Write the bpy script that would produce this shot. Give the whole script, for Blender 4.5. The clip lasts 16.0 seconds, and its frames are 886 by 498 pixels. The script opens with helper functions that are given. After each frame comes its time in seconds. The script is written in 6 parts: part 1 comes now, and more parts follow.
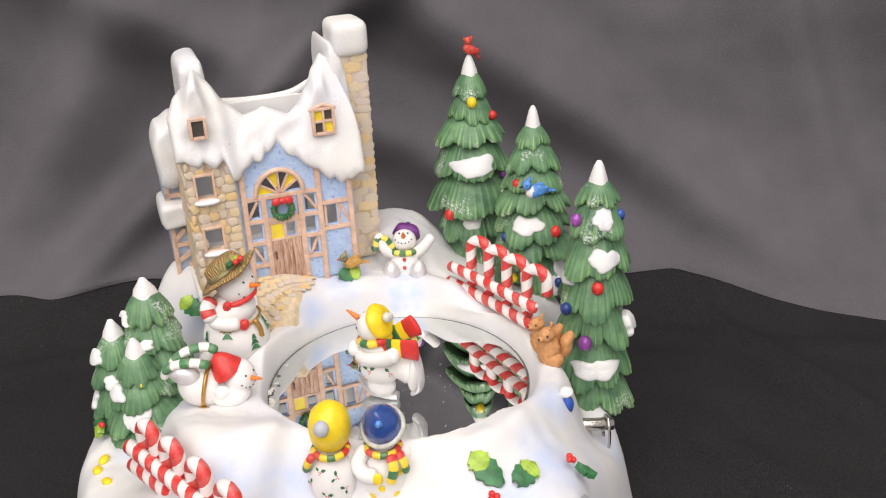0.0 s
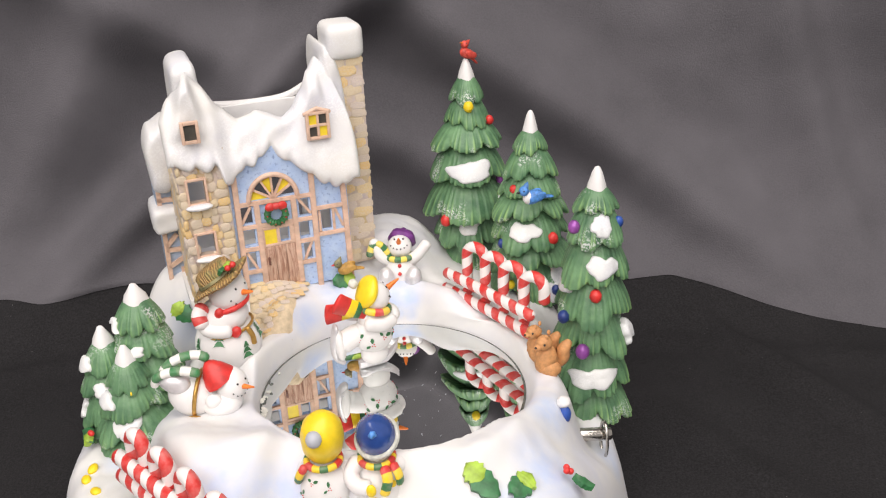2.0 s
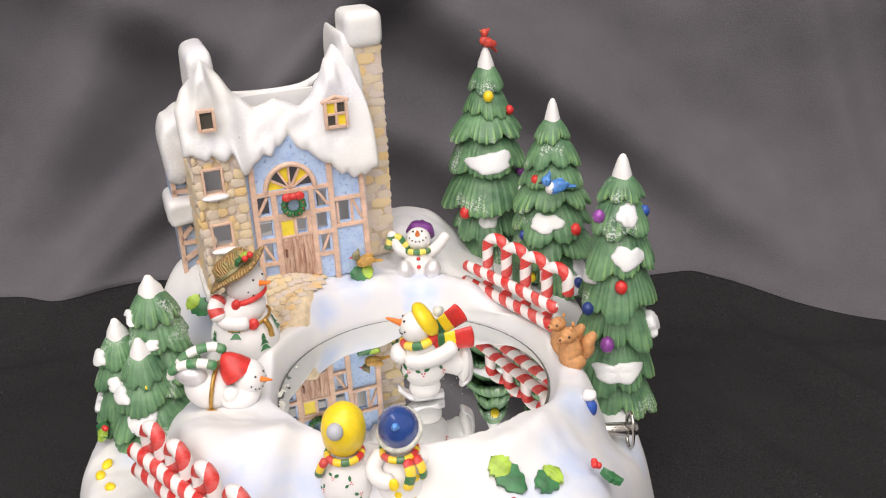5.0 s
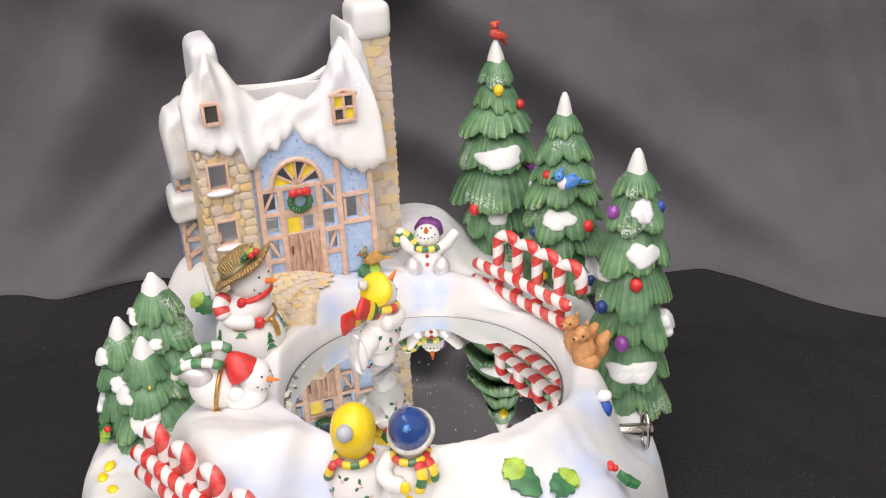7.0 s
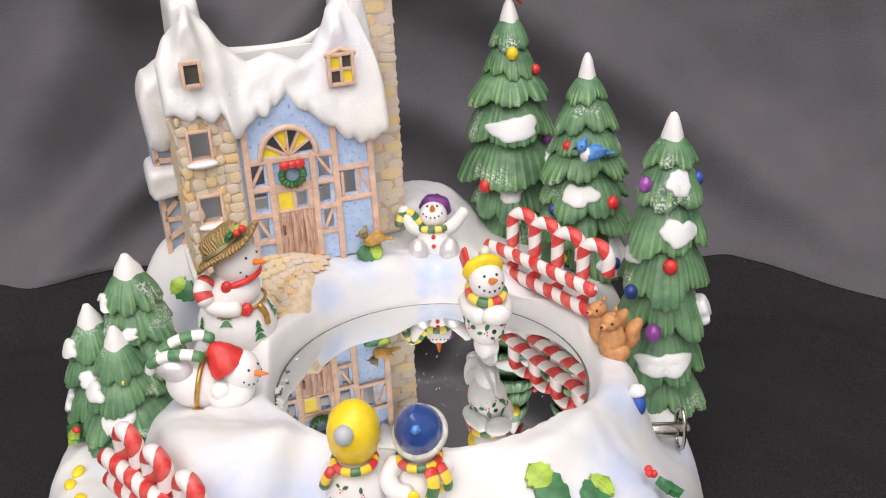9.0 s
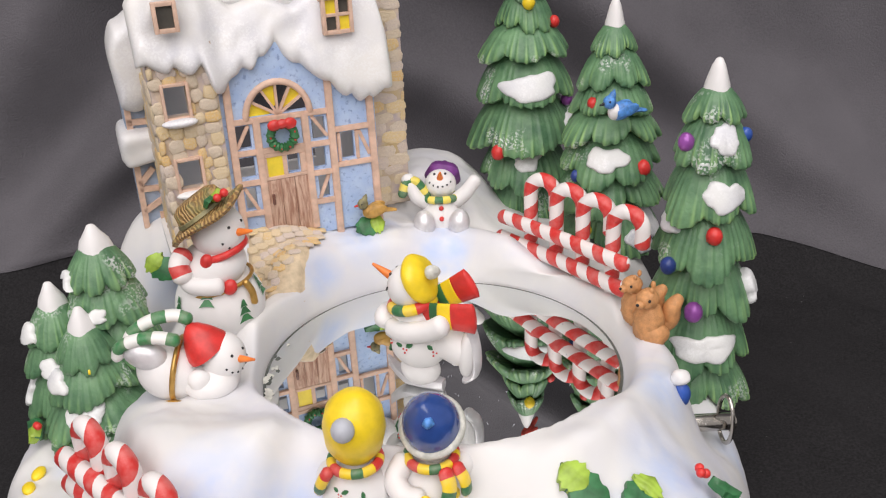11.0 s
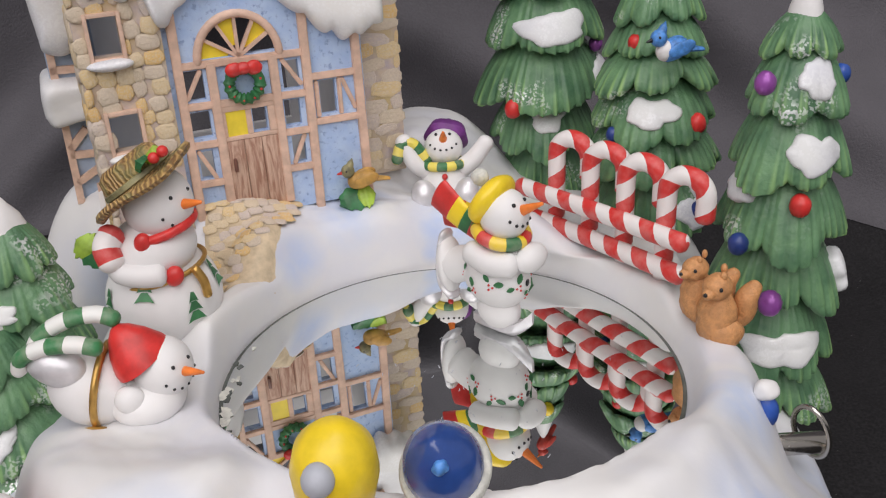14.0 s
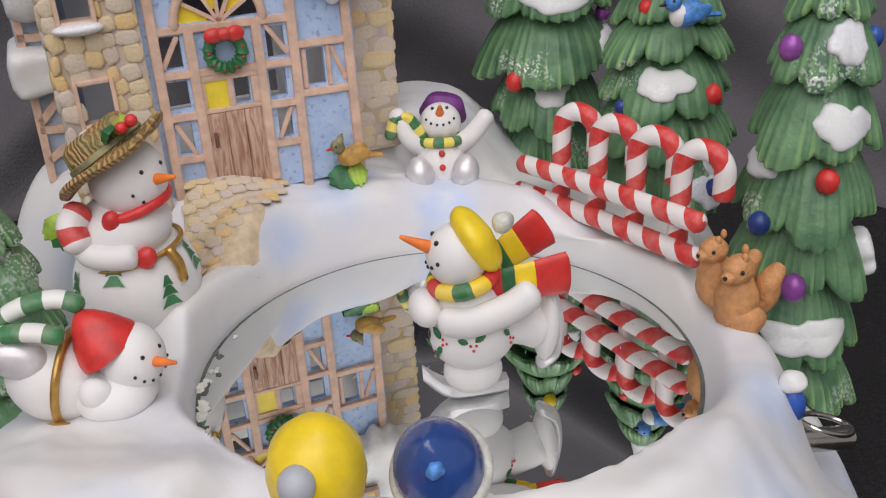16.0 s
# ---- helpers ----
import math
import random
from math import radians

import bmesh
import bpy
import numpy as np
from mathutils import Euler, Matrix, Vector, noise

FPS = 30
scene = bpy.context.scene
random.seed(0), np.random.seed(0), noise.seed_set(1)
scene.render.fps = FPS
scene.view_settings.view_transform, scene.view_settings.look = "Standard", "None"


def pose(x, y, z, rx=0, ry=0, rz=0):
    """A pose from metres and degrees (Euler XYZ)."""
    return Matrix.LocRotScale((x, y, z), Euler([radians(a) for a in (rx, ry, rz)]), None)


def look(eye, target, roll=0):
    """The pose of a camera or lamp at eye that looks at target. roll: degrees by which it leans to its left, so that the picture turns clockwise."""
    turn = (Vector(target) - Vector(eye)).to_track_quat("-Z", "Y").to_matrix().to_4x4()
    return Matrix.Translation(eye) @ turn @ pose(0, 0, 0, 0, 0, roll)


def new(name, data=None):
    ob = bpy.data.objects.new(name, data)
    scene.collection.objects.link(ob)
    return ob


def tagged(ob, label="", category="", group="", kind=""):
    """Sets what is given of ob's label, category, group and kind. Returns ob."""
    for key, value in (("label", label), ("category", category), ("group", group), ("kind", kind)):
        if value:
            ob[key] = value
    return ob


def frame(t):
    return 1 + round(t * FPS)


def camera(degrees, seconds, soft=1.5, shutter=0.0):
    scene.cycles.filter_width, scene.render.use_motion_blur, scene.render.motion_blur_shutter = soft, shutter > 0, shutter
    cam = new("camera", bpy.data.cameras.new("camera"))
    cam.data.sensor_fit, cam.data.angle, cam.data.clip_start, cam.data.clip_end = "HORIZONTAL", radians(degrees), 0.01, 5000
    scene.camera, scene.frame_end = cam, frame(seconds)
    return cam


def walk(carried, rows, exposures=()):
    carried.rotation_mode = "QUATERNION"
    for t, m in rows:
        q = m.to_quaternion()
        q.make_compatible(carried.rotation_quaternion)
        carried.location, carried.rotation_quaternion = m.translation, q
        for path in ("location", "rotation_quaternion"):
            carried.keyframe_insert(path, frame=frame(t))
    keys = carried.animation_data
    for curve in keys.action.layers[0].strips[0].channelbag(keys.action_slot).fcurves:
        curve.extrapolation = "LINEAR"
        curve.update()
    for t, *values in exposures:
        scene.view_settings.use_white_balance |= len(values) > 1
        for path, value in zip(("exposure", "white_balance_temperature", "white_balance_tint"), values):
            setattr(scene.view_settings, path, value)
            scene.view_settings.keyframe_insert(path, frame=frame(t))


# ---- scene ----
cam = camera(51.04, 16.0, 1.2)
# seconds, eye x y z, turn rx ry rz
ROWS = [
    (0.0, 0.0046, -0.3591, 0.3235, 64.32, 2.35, -0.94),
    (0.5, 0.0047, -0.3558, 0.3224, 64.39, 2.28, -1.04),
    (1.0, 0.0034, -0.3540, 0.3216, 64.62, 2.15, -1.14),
    (1.5, 0.0045, -0.3510, 0.3219, 64.52, 2.06, -1.08),
    (2.0, 0.0049, -0.3525, 0.3221, 64.51, 2.07, -1.06),
    (2.5, 0.0028, -0.3515, 0.3195, 64.73, 2.08, -1.05),
    (3.0, 0.0003, -0.3503, 0.3179, 64.73, 2.09, -1.01),
    (3.5, 0.0004, -0.3483, 0.3158, 64.74, 2.17, -0.92),
    (4.0, 0.0020, -0.3464, 0.3139, 64.84, 2.30, -0.83),
    (4.5, 0.0004, -0.3468, 0.3125, 64.90, 2.36, -0.69),
    (7.0, -0.0061, -0.3381, 0.3069, 64.84, 2.34, -0.63),
    (7.5, -0.0070, -0.3297, 0.3021, 64.72, 2.33, -0.62),
    (8.0, -0.0078, -0.3183, 0.2942, 64.77, 2.34, -0.66),
    (8.5, -0.0107, -0.3083, 0.2872, 64.74, 2.24, -0.79),
    (9.0, -0.0125, -0.3001, 0.2813, 64.59, 2.30, -0.92),
    (11.5, -0.0211, -0.2506, 0.2462, 64.09, 2.47, -1.43),
    (12.0, -0.0234, -0.2374, 0.2396, 63.85, 2.51, -1.66),
    (12.5, -0.0224, -0.2277, 0.2359, 63.82, 2.62, -1.66),
    (13.0, -0.0236, -0.2170, 0.2297, 63.69, 2.66, -1.70),
    (13.5, -0.0231, -0.2077, 0.2256, 63.52, 2.63, -1.87),
    (14.0, -0.0231, -0.2000, 0.2203, 63.46, 2.56, -1.97),
    (14.5, -0.0217, -0.1923, 0.2167, 63.41, 2.56, -2.15),
    (15.0, -0.0209, -0.1913, 0.2154, 63.45, 2.68, -2.09),
    (15.5, -0.0211, -0.1876, 0.2119, 63.24, 2.66, -2.14),
    (16.0, -0.0225, -0.1836, 0.2095, 62.79, 2.53, -2.06),
]
walk(cam, [(t, pose(*r)) for t, *r in ROWS], [(0, 0.0, 6650, 13), (4.5, 0.0, 6650, 13), (9, -0.08, 6550, 14), (12.5, -0.38, 6400, 14), (16, -0.60, 6300, 14)])

# ---------------------------------------------------------------- light
world = bpy.data.worlds.new("room_light")
scene.world = world
world.use_nodes = True
world.node_tree.nodes["Background"].inputs[0].default_value = (1.0, 0.97, 0.94, 1)
world.node_tree.nodes["Background"].inputs[1].default_value = 0.42


def area_lamp(name, eye, target, size, power, colour):
    data = bpy.data.lights.new(name, "AREA")
    data.shape, data.size, data.size_y, data.energy, data.color = "RECTANGLE", size[0], size[1], power, colour
    ob = new(name, data)
    ob.matrix_world = look(eye, target)
    return ob


area_lamp("window_light", (-0.25, -1.20, 1.42), (-0.03, 0.10, 0.12), (2.2, 1.5), 40, (1.0, 0.96, 0.92))
area_lamp("ceiling_light", (0.3, -0.2, 1.9), (0, 0.05, 0.1), (0.9, 0.9), 13, (1.0, 0.95, 0.9))


# ---------------------------------------------------------------- plan
SITES, SITE = {}, {"m": Matrix(), "s": 1.0}


def site(key, drawn, stands, size=1.0, tall=1.0, turn=0.0, foot=None):
    """Where a group drawn round one place stands in the plan, its size and its turn; foot: the place of its base as drawn."""
    m = pose(*stands, 0, 0, turn) @ Matrix.Diagonal((size, size, size * tall, 1)) @ Matrix.Translation(drawn).inverted()
    foot = Vector(foot or drawn)
    SITES[key] = (m, size, foot, m @ foot - foot)


def at_site(key=""):
    SITE["m"], SITE["s"] = SITES[key][:2] if key else (Matrix(), 1.0)


def shift(x, y):
    """How far the snow under a drawn place lies from it, smoothly between the sites."""
    total, weight = Vector((0, 0, 0)), 0.0
    for _, _, foot, d in SITES.values():
        r2 = (x - foot.x) ** 2 + (y - foot.y) ** 2
        w = math.exp(-r2 / 0.022 ** 2) + 0.00002 / (r2 + 0.0004)
        total, weight = total + d * w, weight + w
    return total / weight


def settled(m):
    p = m.to_translation()
    return Matrix.Translation(shift(p.x, p.y)) @ m


site("tall pine", (0.0232, 0.150, 0.150), (0.0214, 0.132, 0.1464), 0.938, 1.026, foot=(0.0232, 0.150, 0.084))
site("middle pine", (0.055, 0.105, 0.135), (0.0512, 0.089, 0.1366), 0.938, 1.032, foot=(0.055, 0.105, 0.086))
site("near pine", (0.0835, 0.055, 0.105), (0.0760, 0.037, 0.1149), 0.930, 1.050, foot=(0.0835, 0.055, 0.029))
site("small pines", (-0.150, 0.028, 0.075), (-0.1457, 0.024, 0.0802), 0.970, 1.060, foot=(-0.150, 0.028, 0.046))
site("squirrels", (0.0505, 0.012, 0.089), (0.0490, 0.012, 0.0962), 0.975, 1.057, foot=(0.0505, 0.012, 0.079))
site("sitter", (-0.018, 0.0905, 0.109), (-0.0178, 0.0915, 0.1050), 0.981, 1.041, foot=(-0.018, 0.0905, 0.0925))
site("brown bird", (-0.0455, 0.077, 0.111), (-0.0444, 0.075, 0.1100), 0.972, 1.042, foot=(-0.0455, 0.077, 0.104))
site("large snowman", (-0.1015, 0.031, 0.110), (-0.0964, 0.022, 0.1181), 0.946, 1.047, foot=(-0.1015, 0.031, 0.079))
site("slider", (-0.086, -0.012, 0.078), (-0.0828, -0.016, 0.0874), 0.860, 1.061, foot=(-0.104, -0.008, 0.077))
site("front fence", (-0.105, -0.050, 0.060), (-0.0937, -0.075, 0.0925), 0.887, 1.085, foot=(-0.105, -0.050, 0.044))
site("yellow cap", (-0.0452, -0.066, 0.085), (-0.0445, -0.063, 0.0978), 0.905, 1.10, foot=(-0.0452, -0.066, 0.060))
site("blue cap", (-0.0242, -0.064, 0.085), (-0.0238, -0.061, 0.0976), 0.973, 1.076, foot=(-0.0242, -0.064, 0.060))
site("house", (-0.0834, 0.0755, 0.131), (-0.0798, 0.068, 0.1327), 0.957, 1.005, 0.5, foot=(-0.088, 0.080, 0.105))
# places on the bare snow
site("front leaf", (0.0178, -0.0612, 0.073), (0.0164, -0.0692, 0.0935))
site("low leaf", (0.060, -0.054, 0.055), (0.0570, -0.060, 0.0723))
site("upper bulb", (-0.162, -0.0075, 0.0478), (-0.1597, -0.0075, 0.0535))
site("lower bulb", (-0.1545, -0.0258, 0.0468), (-0.1520, -0.0258, 0.0547))
site("mitten", (0.0586, -0.015, 0.0742), (0.0564, -0.018, 0.0843))
site("key hole", (0.0665, 0.004, 0.048), (0.0642, -0.002, 0.0569))
site("upper leaf", (-0.130, 0.060, 0.096), (-0.1261, 0.056, 0.0978))
site("fence end", (0.0170, 0.0880, 0.088), (0.0159, 0.0765, 0.0903))
site("fence start", (0.0465, 0.0330, 0.089), (0.0451, 0.0330, 0.0920))
site("bank", (-0.046, 0.080, 0.100), (-0.0446, 0.074, 0.1005))
site("hill", (-0.016, 0.136, 0.116), (-0.0156, 0.126, 0.1117))


# ---------------------------------------------------------------- materials
def rgb(c):
    return (*c, 1)


class Nodes:
    """A small wrapper round one node material."""

    def __init__(self, name):
        self.m = bpy.data.materials.new(name)
        self.m.use_nodes = True
        self.t = self.m.node_tree
        self.b = self.t.nodes["Principled BSDF"]

    def add(self, kind, **sets):
        n = self.t.nodes.new(kind)
        for k, v in sets.items():
            n.inputs[k].default_value = v
        return n

    def link(self, a, b):
        self.t.links.new(a, b)

    def coords(self, kind="Object"):
        return self.add("ShaderNodeTexCoord").outputs[kind]

    def noise(self, scale, detail=4, rough=0.55, co=None):
        n = self.add("ShaderNodeTexNoise", Scale=scale, Detail=detail, Roughness=rough)
        self.link(co or self.coords(), n.inputs["Vector"])
        return n.outputs["Fac"]

    def ramp(self, fac, a, b, ca=(0, 0, 0), cb=(1, 1, 1)):
        n = self.add("ShaderNodeValToRGB")
        e = n.color_ramp.elements
        e[0].position, e[0].color, e[1].position, e[1].color = a, rgb(ca), b, rgb(cb)
        self.link(fac, n.inputs["Fac"])
        return n.outputs["Color"]

    def mix(self, fac, a, b):
        n = self.t.nodes.new("ShaderNodeMix")
        n.data_type = "RGBA"
        for sock, v in ((n.inputs[0], fac), (n.inputs[6], a), (n.inputs[7], b)):
            if isinstance(v, (int, float)):
                sock.default_value = v
            elif isinstance(v, tuple):
                sock.default_value = rgb(v)
            else:
                self.link(v, sock)
        return n.outputs[2]

    def math(self, op, a, b=0.0):
        n = self.t.nodes.new("ShaderNodeMath")
        n.operation = op
        for sock, v in zip(n.inputs, (a, b)):
            if isinstance(v, (int, float)):
                sock.default_value = v
            else:
                self.link(v, sock)
        return n.outputs[0]

    def bump(self, height, strength=0.3, dist=0.001):
        n = self.add("ShaderNodeBump", Strength=strength, Distance=dist)
        self.link(height, n.inputs["Height"])
        self.link(n.outputs["Normal"], self.b.inputs["Normal"])

    def colour(self, c):
        if isinstance(c, tuple):
            self.b.inputs["Base Color"].default_value = rgb(c)
        else:
            self.link(c, self.b.inputs["Base Color"])

    def rough(self, r):
        if isinstance(r, (int, float)):
            self.b.inputs["Roughness"].default_value = r
        else:
            self.link(r, self.b.inputs["Roughness"])


def paint(name, c, rough=0.5, vary=0.25, scale=180, metal=0.0, coat=0.0, bumpy=0.12):
    """Hand-painted bisque: brush-streaked colour with a fine grain."""
    n = Nodes(name)
    f = n.noise(scale, 3)
    f2 = n.noise(scale * 4.5, 2)
    dark, light = tuple(v * (1 - vary) for v in c), tuple(min(1, v * (1 + vary * 0.6)) for v in c)
    col = n.mix(n.ramp(f, 0.35, 0.65), dark, light)
    n.colour(n.mix(n.math("MULTIPLY", f2, 0.18), col, tuple(min(1, v * 1.25 + 0.02) for v in c)))
    n.rough(rough)
    n.b.inputs["Metallic"].default_value = metal
    n.b.inputs["Coat Weight"].default_value = coat
    n.bump(f2, bumpy, 0.0004)
    return n.m


def glitter(n, col, where, base_rough):
    """Silver flakes strewn where the mask is high."""
    v = n.add("ShaderNodeTexVoronoi", Scale=1500.0)
    n.link(n.coords(), v.inputs["Vector"])
    cell = n.add("ShaderNodeSeparateColor")
    n.link(v.outputs["Color"], cell.inputs[0])
    flake = n.math("MULTIPLY", n.math("GREATER_THAN", cell.outputs[0], 0.62), where)
    n.colour(n.mix(flake, col, (0.86, 0.87, 0.88)))
    n.link(n.math("MULTIPLY", flake, 0.35), n.b.inputs["Metallic"])
    n.rough(n.math("SUBTRACT", base_rough, n.math("MULTIPLY", flake, 0.3)))


def snow_paint(name, tint=(0.72, 0.715, 0.705), sparkle=0.0, spots=()):
    n = Nodes(name)
    f = n.noise(28, 3)
    col = n.mix(n.ramp(f, 0.40, 0.72), tint, (0.64, 0.65, 0.72))
    col = n.mix(n.ramp(n.noise(75, 3), 0.5, 0.8), col, tuple(min(1, v * 1.03) for v in tint))
    for x, y, z, r in spots:
        d = n.t.nodes.new("ShaderNodeVectorMath")
        d.operation = "DISTANCE"
        n.link(n.coords(), d.inputs[0])
        d.inputs[1].default_value = (x, y, z)
        near = n.ramp(n.math("DIVIDE", d.outputs["Value"], r), 0.25, 1.0, (0.62, 0.62, 0.62), (0, 0, 0))
        col = n.mix(n.math("MULTIPLY", near, n.ramp(n.noise(160, 2), 0.2, 0.6, (0.45, 0.45, 0.45))), col, (0.42, 0.55, 0.84))
    if sparkle:
        where = n.ramp(n.noise(60, 2), 0.52 - sparkle * 0.3, 0.75)
        glitter(n, col, n.math("MULTIPLY", where, 0.6), 0.55)
    else:
        n.colour(col)
        n.rough(0.5)
    n.b.inputs["Subsurface Weight"].default_value = 0.0
    n.bump(n.noise(420, 3), 0.10, 0.0005)
    return n.m


def banded(name, bands, turns=0.0, rate=1.0, rough=0.42):
    """Painted bands along a tube (v runs along it in metres, u round it)."""
    n = Nodes(name)
    uv = n.add("ShaderNodeSeparateXYZ")
    n.link(n.coords("UV"), uv.inputs[0])
    wob = n.math("MULTIPLY", n.math("SUBTRACT", n.noise(120, 2), 0.5), 0.16)
    s = n.math("ADD", n.math("ADD", n.math("MULTIPLY", uv.outputs["Y"], rate), n.math("MULTIPLY", uv.outputs["X"], turns)), wob)
    s = n.math("FRACT", s)
    ramp = n.add("ShaderNodeValToRGB")
    ramp.color_ramp.interpolation = "CONSTANT"
    e = ramp.color_ramp.elements
    e[0].position, e[0].color = 0.0, rgb(bands[0])
    e[1].position, e[1].color = 1.0 / len(bands), rgb(bands[1])
    for i in range(2, len(bands)):
        e.new(i / len(bands)).color = rgb(bands[i])
    n.link(s, ramp.inputs["Fac"])
    f = n.noise(260, 3)
    n.colour(n.mix(n.math("MULTIPLY", n.ramp(f, 0.4, 0.75), 0.22), ramp.outputs["Color"], (0.80, 0.62, 0.58)))
    n.rough(rough)
    n.bump(n.noise(500, 2), 0.12, 0.0004)
    return n.m


WHITE = (0.76, 0.75, 0.745)
RED, YELLOW, GREEN, BLUE = (0.62, 0.035, 0.03), (0.86, 0.62, 0.02), (0.035, 0.17, 0.06), (0.03, 0.09, 0.38)
SPOTS = (
    (-0.052, 0.076, 0.098, 0.014), (-0.066, 0.058, 0.092, 0.011), (-0.045, 0.086, 0.101, 0.010), (-0.018, 0.082, 0.093, 0.016),
    (-0.133, 0.062, 0.088, 0.018), (0.086, 0.0, 0.040, 0.016), (0.030, -0.072, 0.062, 0.016), (0.048, -0.052, 0.068, 0.020),
    (-0.092, -0.048, 0.062, 0.022), (-0.150, 0.000, 0.045, 0.012), (0.006, -0.078, 0.064, 0.015), (-0.062, -0.066, 0.068, 0.016),
    (0.052, -0.022, 0.079, 0.016), (-0.0235, 0.0775, 0.092, 0.0065), (-0.0125, 0.0775, 0.092, 0.0065), (-0.0240, 0.0715, 0.086, 0.0045), (-0.0185, 0.0715, 0.086, 0.0035), (-0.0130, 0.0715, 0.086, 0.0045),
)
M_SNOW = snow_paint("snow_glaze", spots=[(*(Vector(q[:3]) + shift(q[0], q[1])), q[3]) for q in SPOTS])
M_SNOW_CAP = snow_paint("sparkling_snow", (0.76, 0.75, 0.73), 0.55)
M_PATCH = snow_paint("frosted_snow_patch", (0.74, 0.75, 0.74), 0.5)
M_WHITE = paint("white_bisque", WHITE, 0.58, 0.05, 60)
M_RED = paint("red_paint", RED, 0.38)
M_ORANGE = paint("orange_paint", (0.80, 0.20, 0.03), 0.4)
M_YELLOW = paint("yellow_paint", YELLOW, 0.35, 0.12)
M_GREEN = paint("green_paint", GREEN, 0.45, 0.4)
M_LIME = paint("lime_paint", (0.35, 0.52, 0.06), 0.45, 0.3)
M_BLUE = paint("blue_paint", BLUE, 0.36, 0.35)
M_BLUE_GLOSS = paint("glossy_blue_paint", (0.022, 0.065, 0.26), 0.24, 0.12, coat=0.6)
M_NAVY = paint("navy_paint", (0.02, 0.045, 0.20), 0.35, 0.3)
M_PURPLE = paint("purple_paint", (0.17, 0.04, 0.22), 0.45, 0.35)
M_VIOLET = paint("violet_lustre_paint", (0.30, 0.08, 0.36), 0.3, 0.3, metal=0.25)
M_BLACK = paint("black_paint", (0.012, 0.012, 0.014), 0.35)
M_SILVER = paint("silver_lustre_paint", (0.66, 0.65, 0.67), 0.34, 0.15, metal=0.35)
M_GOLD = paint("gold_lustre_paint", (0.55, 0.33, 0.09), 0.33, 0.3, metal=0.75)
M_TAN = paint("pinkish_timber_paint", (0.68, 0.47, 0.36), 0.6, 0.18, 240)
M_POMPOM = paint("off_white_felt_paint", (0.62, 0.62, 0.56), 0.55, 0.25, 400, bumpy=0.6)
M_GREY = paint("grey_felt_paint", (0.45, 0.47, 0.52), 0.6, 0.1)
M_FUR = paint("squirrel_brown_paint", (0.58, 0.28, 0.11), 0.5, 0.22, 420, bumpy=0.9)
M_BIRD_TAN = paint("ochre_bird_paint", (0.48, 0.27, 0.06), 0.5, 0.35, 320)
M_JAY = paint("jay_blue_paint", (0.08, 0.25, 0.62), 0.45, 0.5, 400)
M_CARDINAL = paint("cardinal_red_paint", (0.62, 0.07, 0.05), 0.5, 0.35, 350)
M_WING = paint("grey_blue_wall_paint", (0.34, 0.42, 0.55), 0.6, 0.2)
M_CANE = banded("candy_stripe_paint", (RED, (0.80, 0.77, 0.76)), 1.0, 88)
M_SCARF_GY = banded("green_yellow_scarf_paint", (GREEN, (0.78, 0.66, 0.10)), 0, 170)
M_SCARF_GW = banded("green_white_scarf_paint", ((0.04, 0.20, 0.07), (0.78, 0.79, 0.76)), 0, 105)
M_SCARF_RYG = banded("red_yellow_green_scarf_paint", (RED, YELLOW, GREEN, YELLOW), 0, 75)
M_SCARF_RW = banded("red_white_muff_paint", (RED, (0.8, 0.77, 0.76)), 0, 150)


def make_fabric(name, dye, grain, lint_amount):
    n = Nodes(name)
    f = n.noise(14, 4)
    lint = n.add("ShaderNodeTexVoronoi", Scale=210.0)
    n.link(n.coords(), lint.inputs["Vector"])
    speck = n.ramp(lint.outputs["Distance"], 0.03, 0.055, (1, 1, 1), (0, 0, 0))
    col = n.mix(n.ramp(f, 0.3, 0.7), tuple(v * 0.82 for v in dye), tuple(v * 1.18 for v in dye))
    col = n.mix(n.math("MULTIPLY", n.ramp(n.noise(900, 2), 0.35, 0.7), 0.5), col, tuple(v * grain for v in dye))
    col = n.mix(n.math("MULTIPLY", speck, n.ramp(n.noise(30, 2), 0.5, 0.7, (0, 0, 0), (lint_amount,) * 3)), col, (0.3, 0.3, 0.3))
    n.colour(col)
    n.rough(0.95)
    n.b.inputs["Specular IOR Level"].default_value = 0.15
    n.b.inputs["Sheen Weight"].default_value = 0.0
    n.bump(n.noise(900, 3), 0.6, 0.0010)
    return n.m


def make_stucco():
    n = Nodes("blue_stucco")
    f = n.noise(520, 3)
    col = n.mix(n.ramp(n.noise(150, 3), 0.3, 0.7), (0.37, 0.51, 0.79), (0.52, 0.65, 0.86))
    n.colour(n.mix(n.ramp(f, 0.30, 0.44), (0.25, 0.34, 0.58), col))
    n.rough(0.65)
    n.bump(f, 0.6, 0.0006)
    return n.m


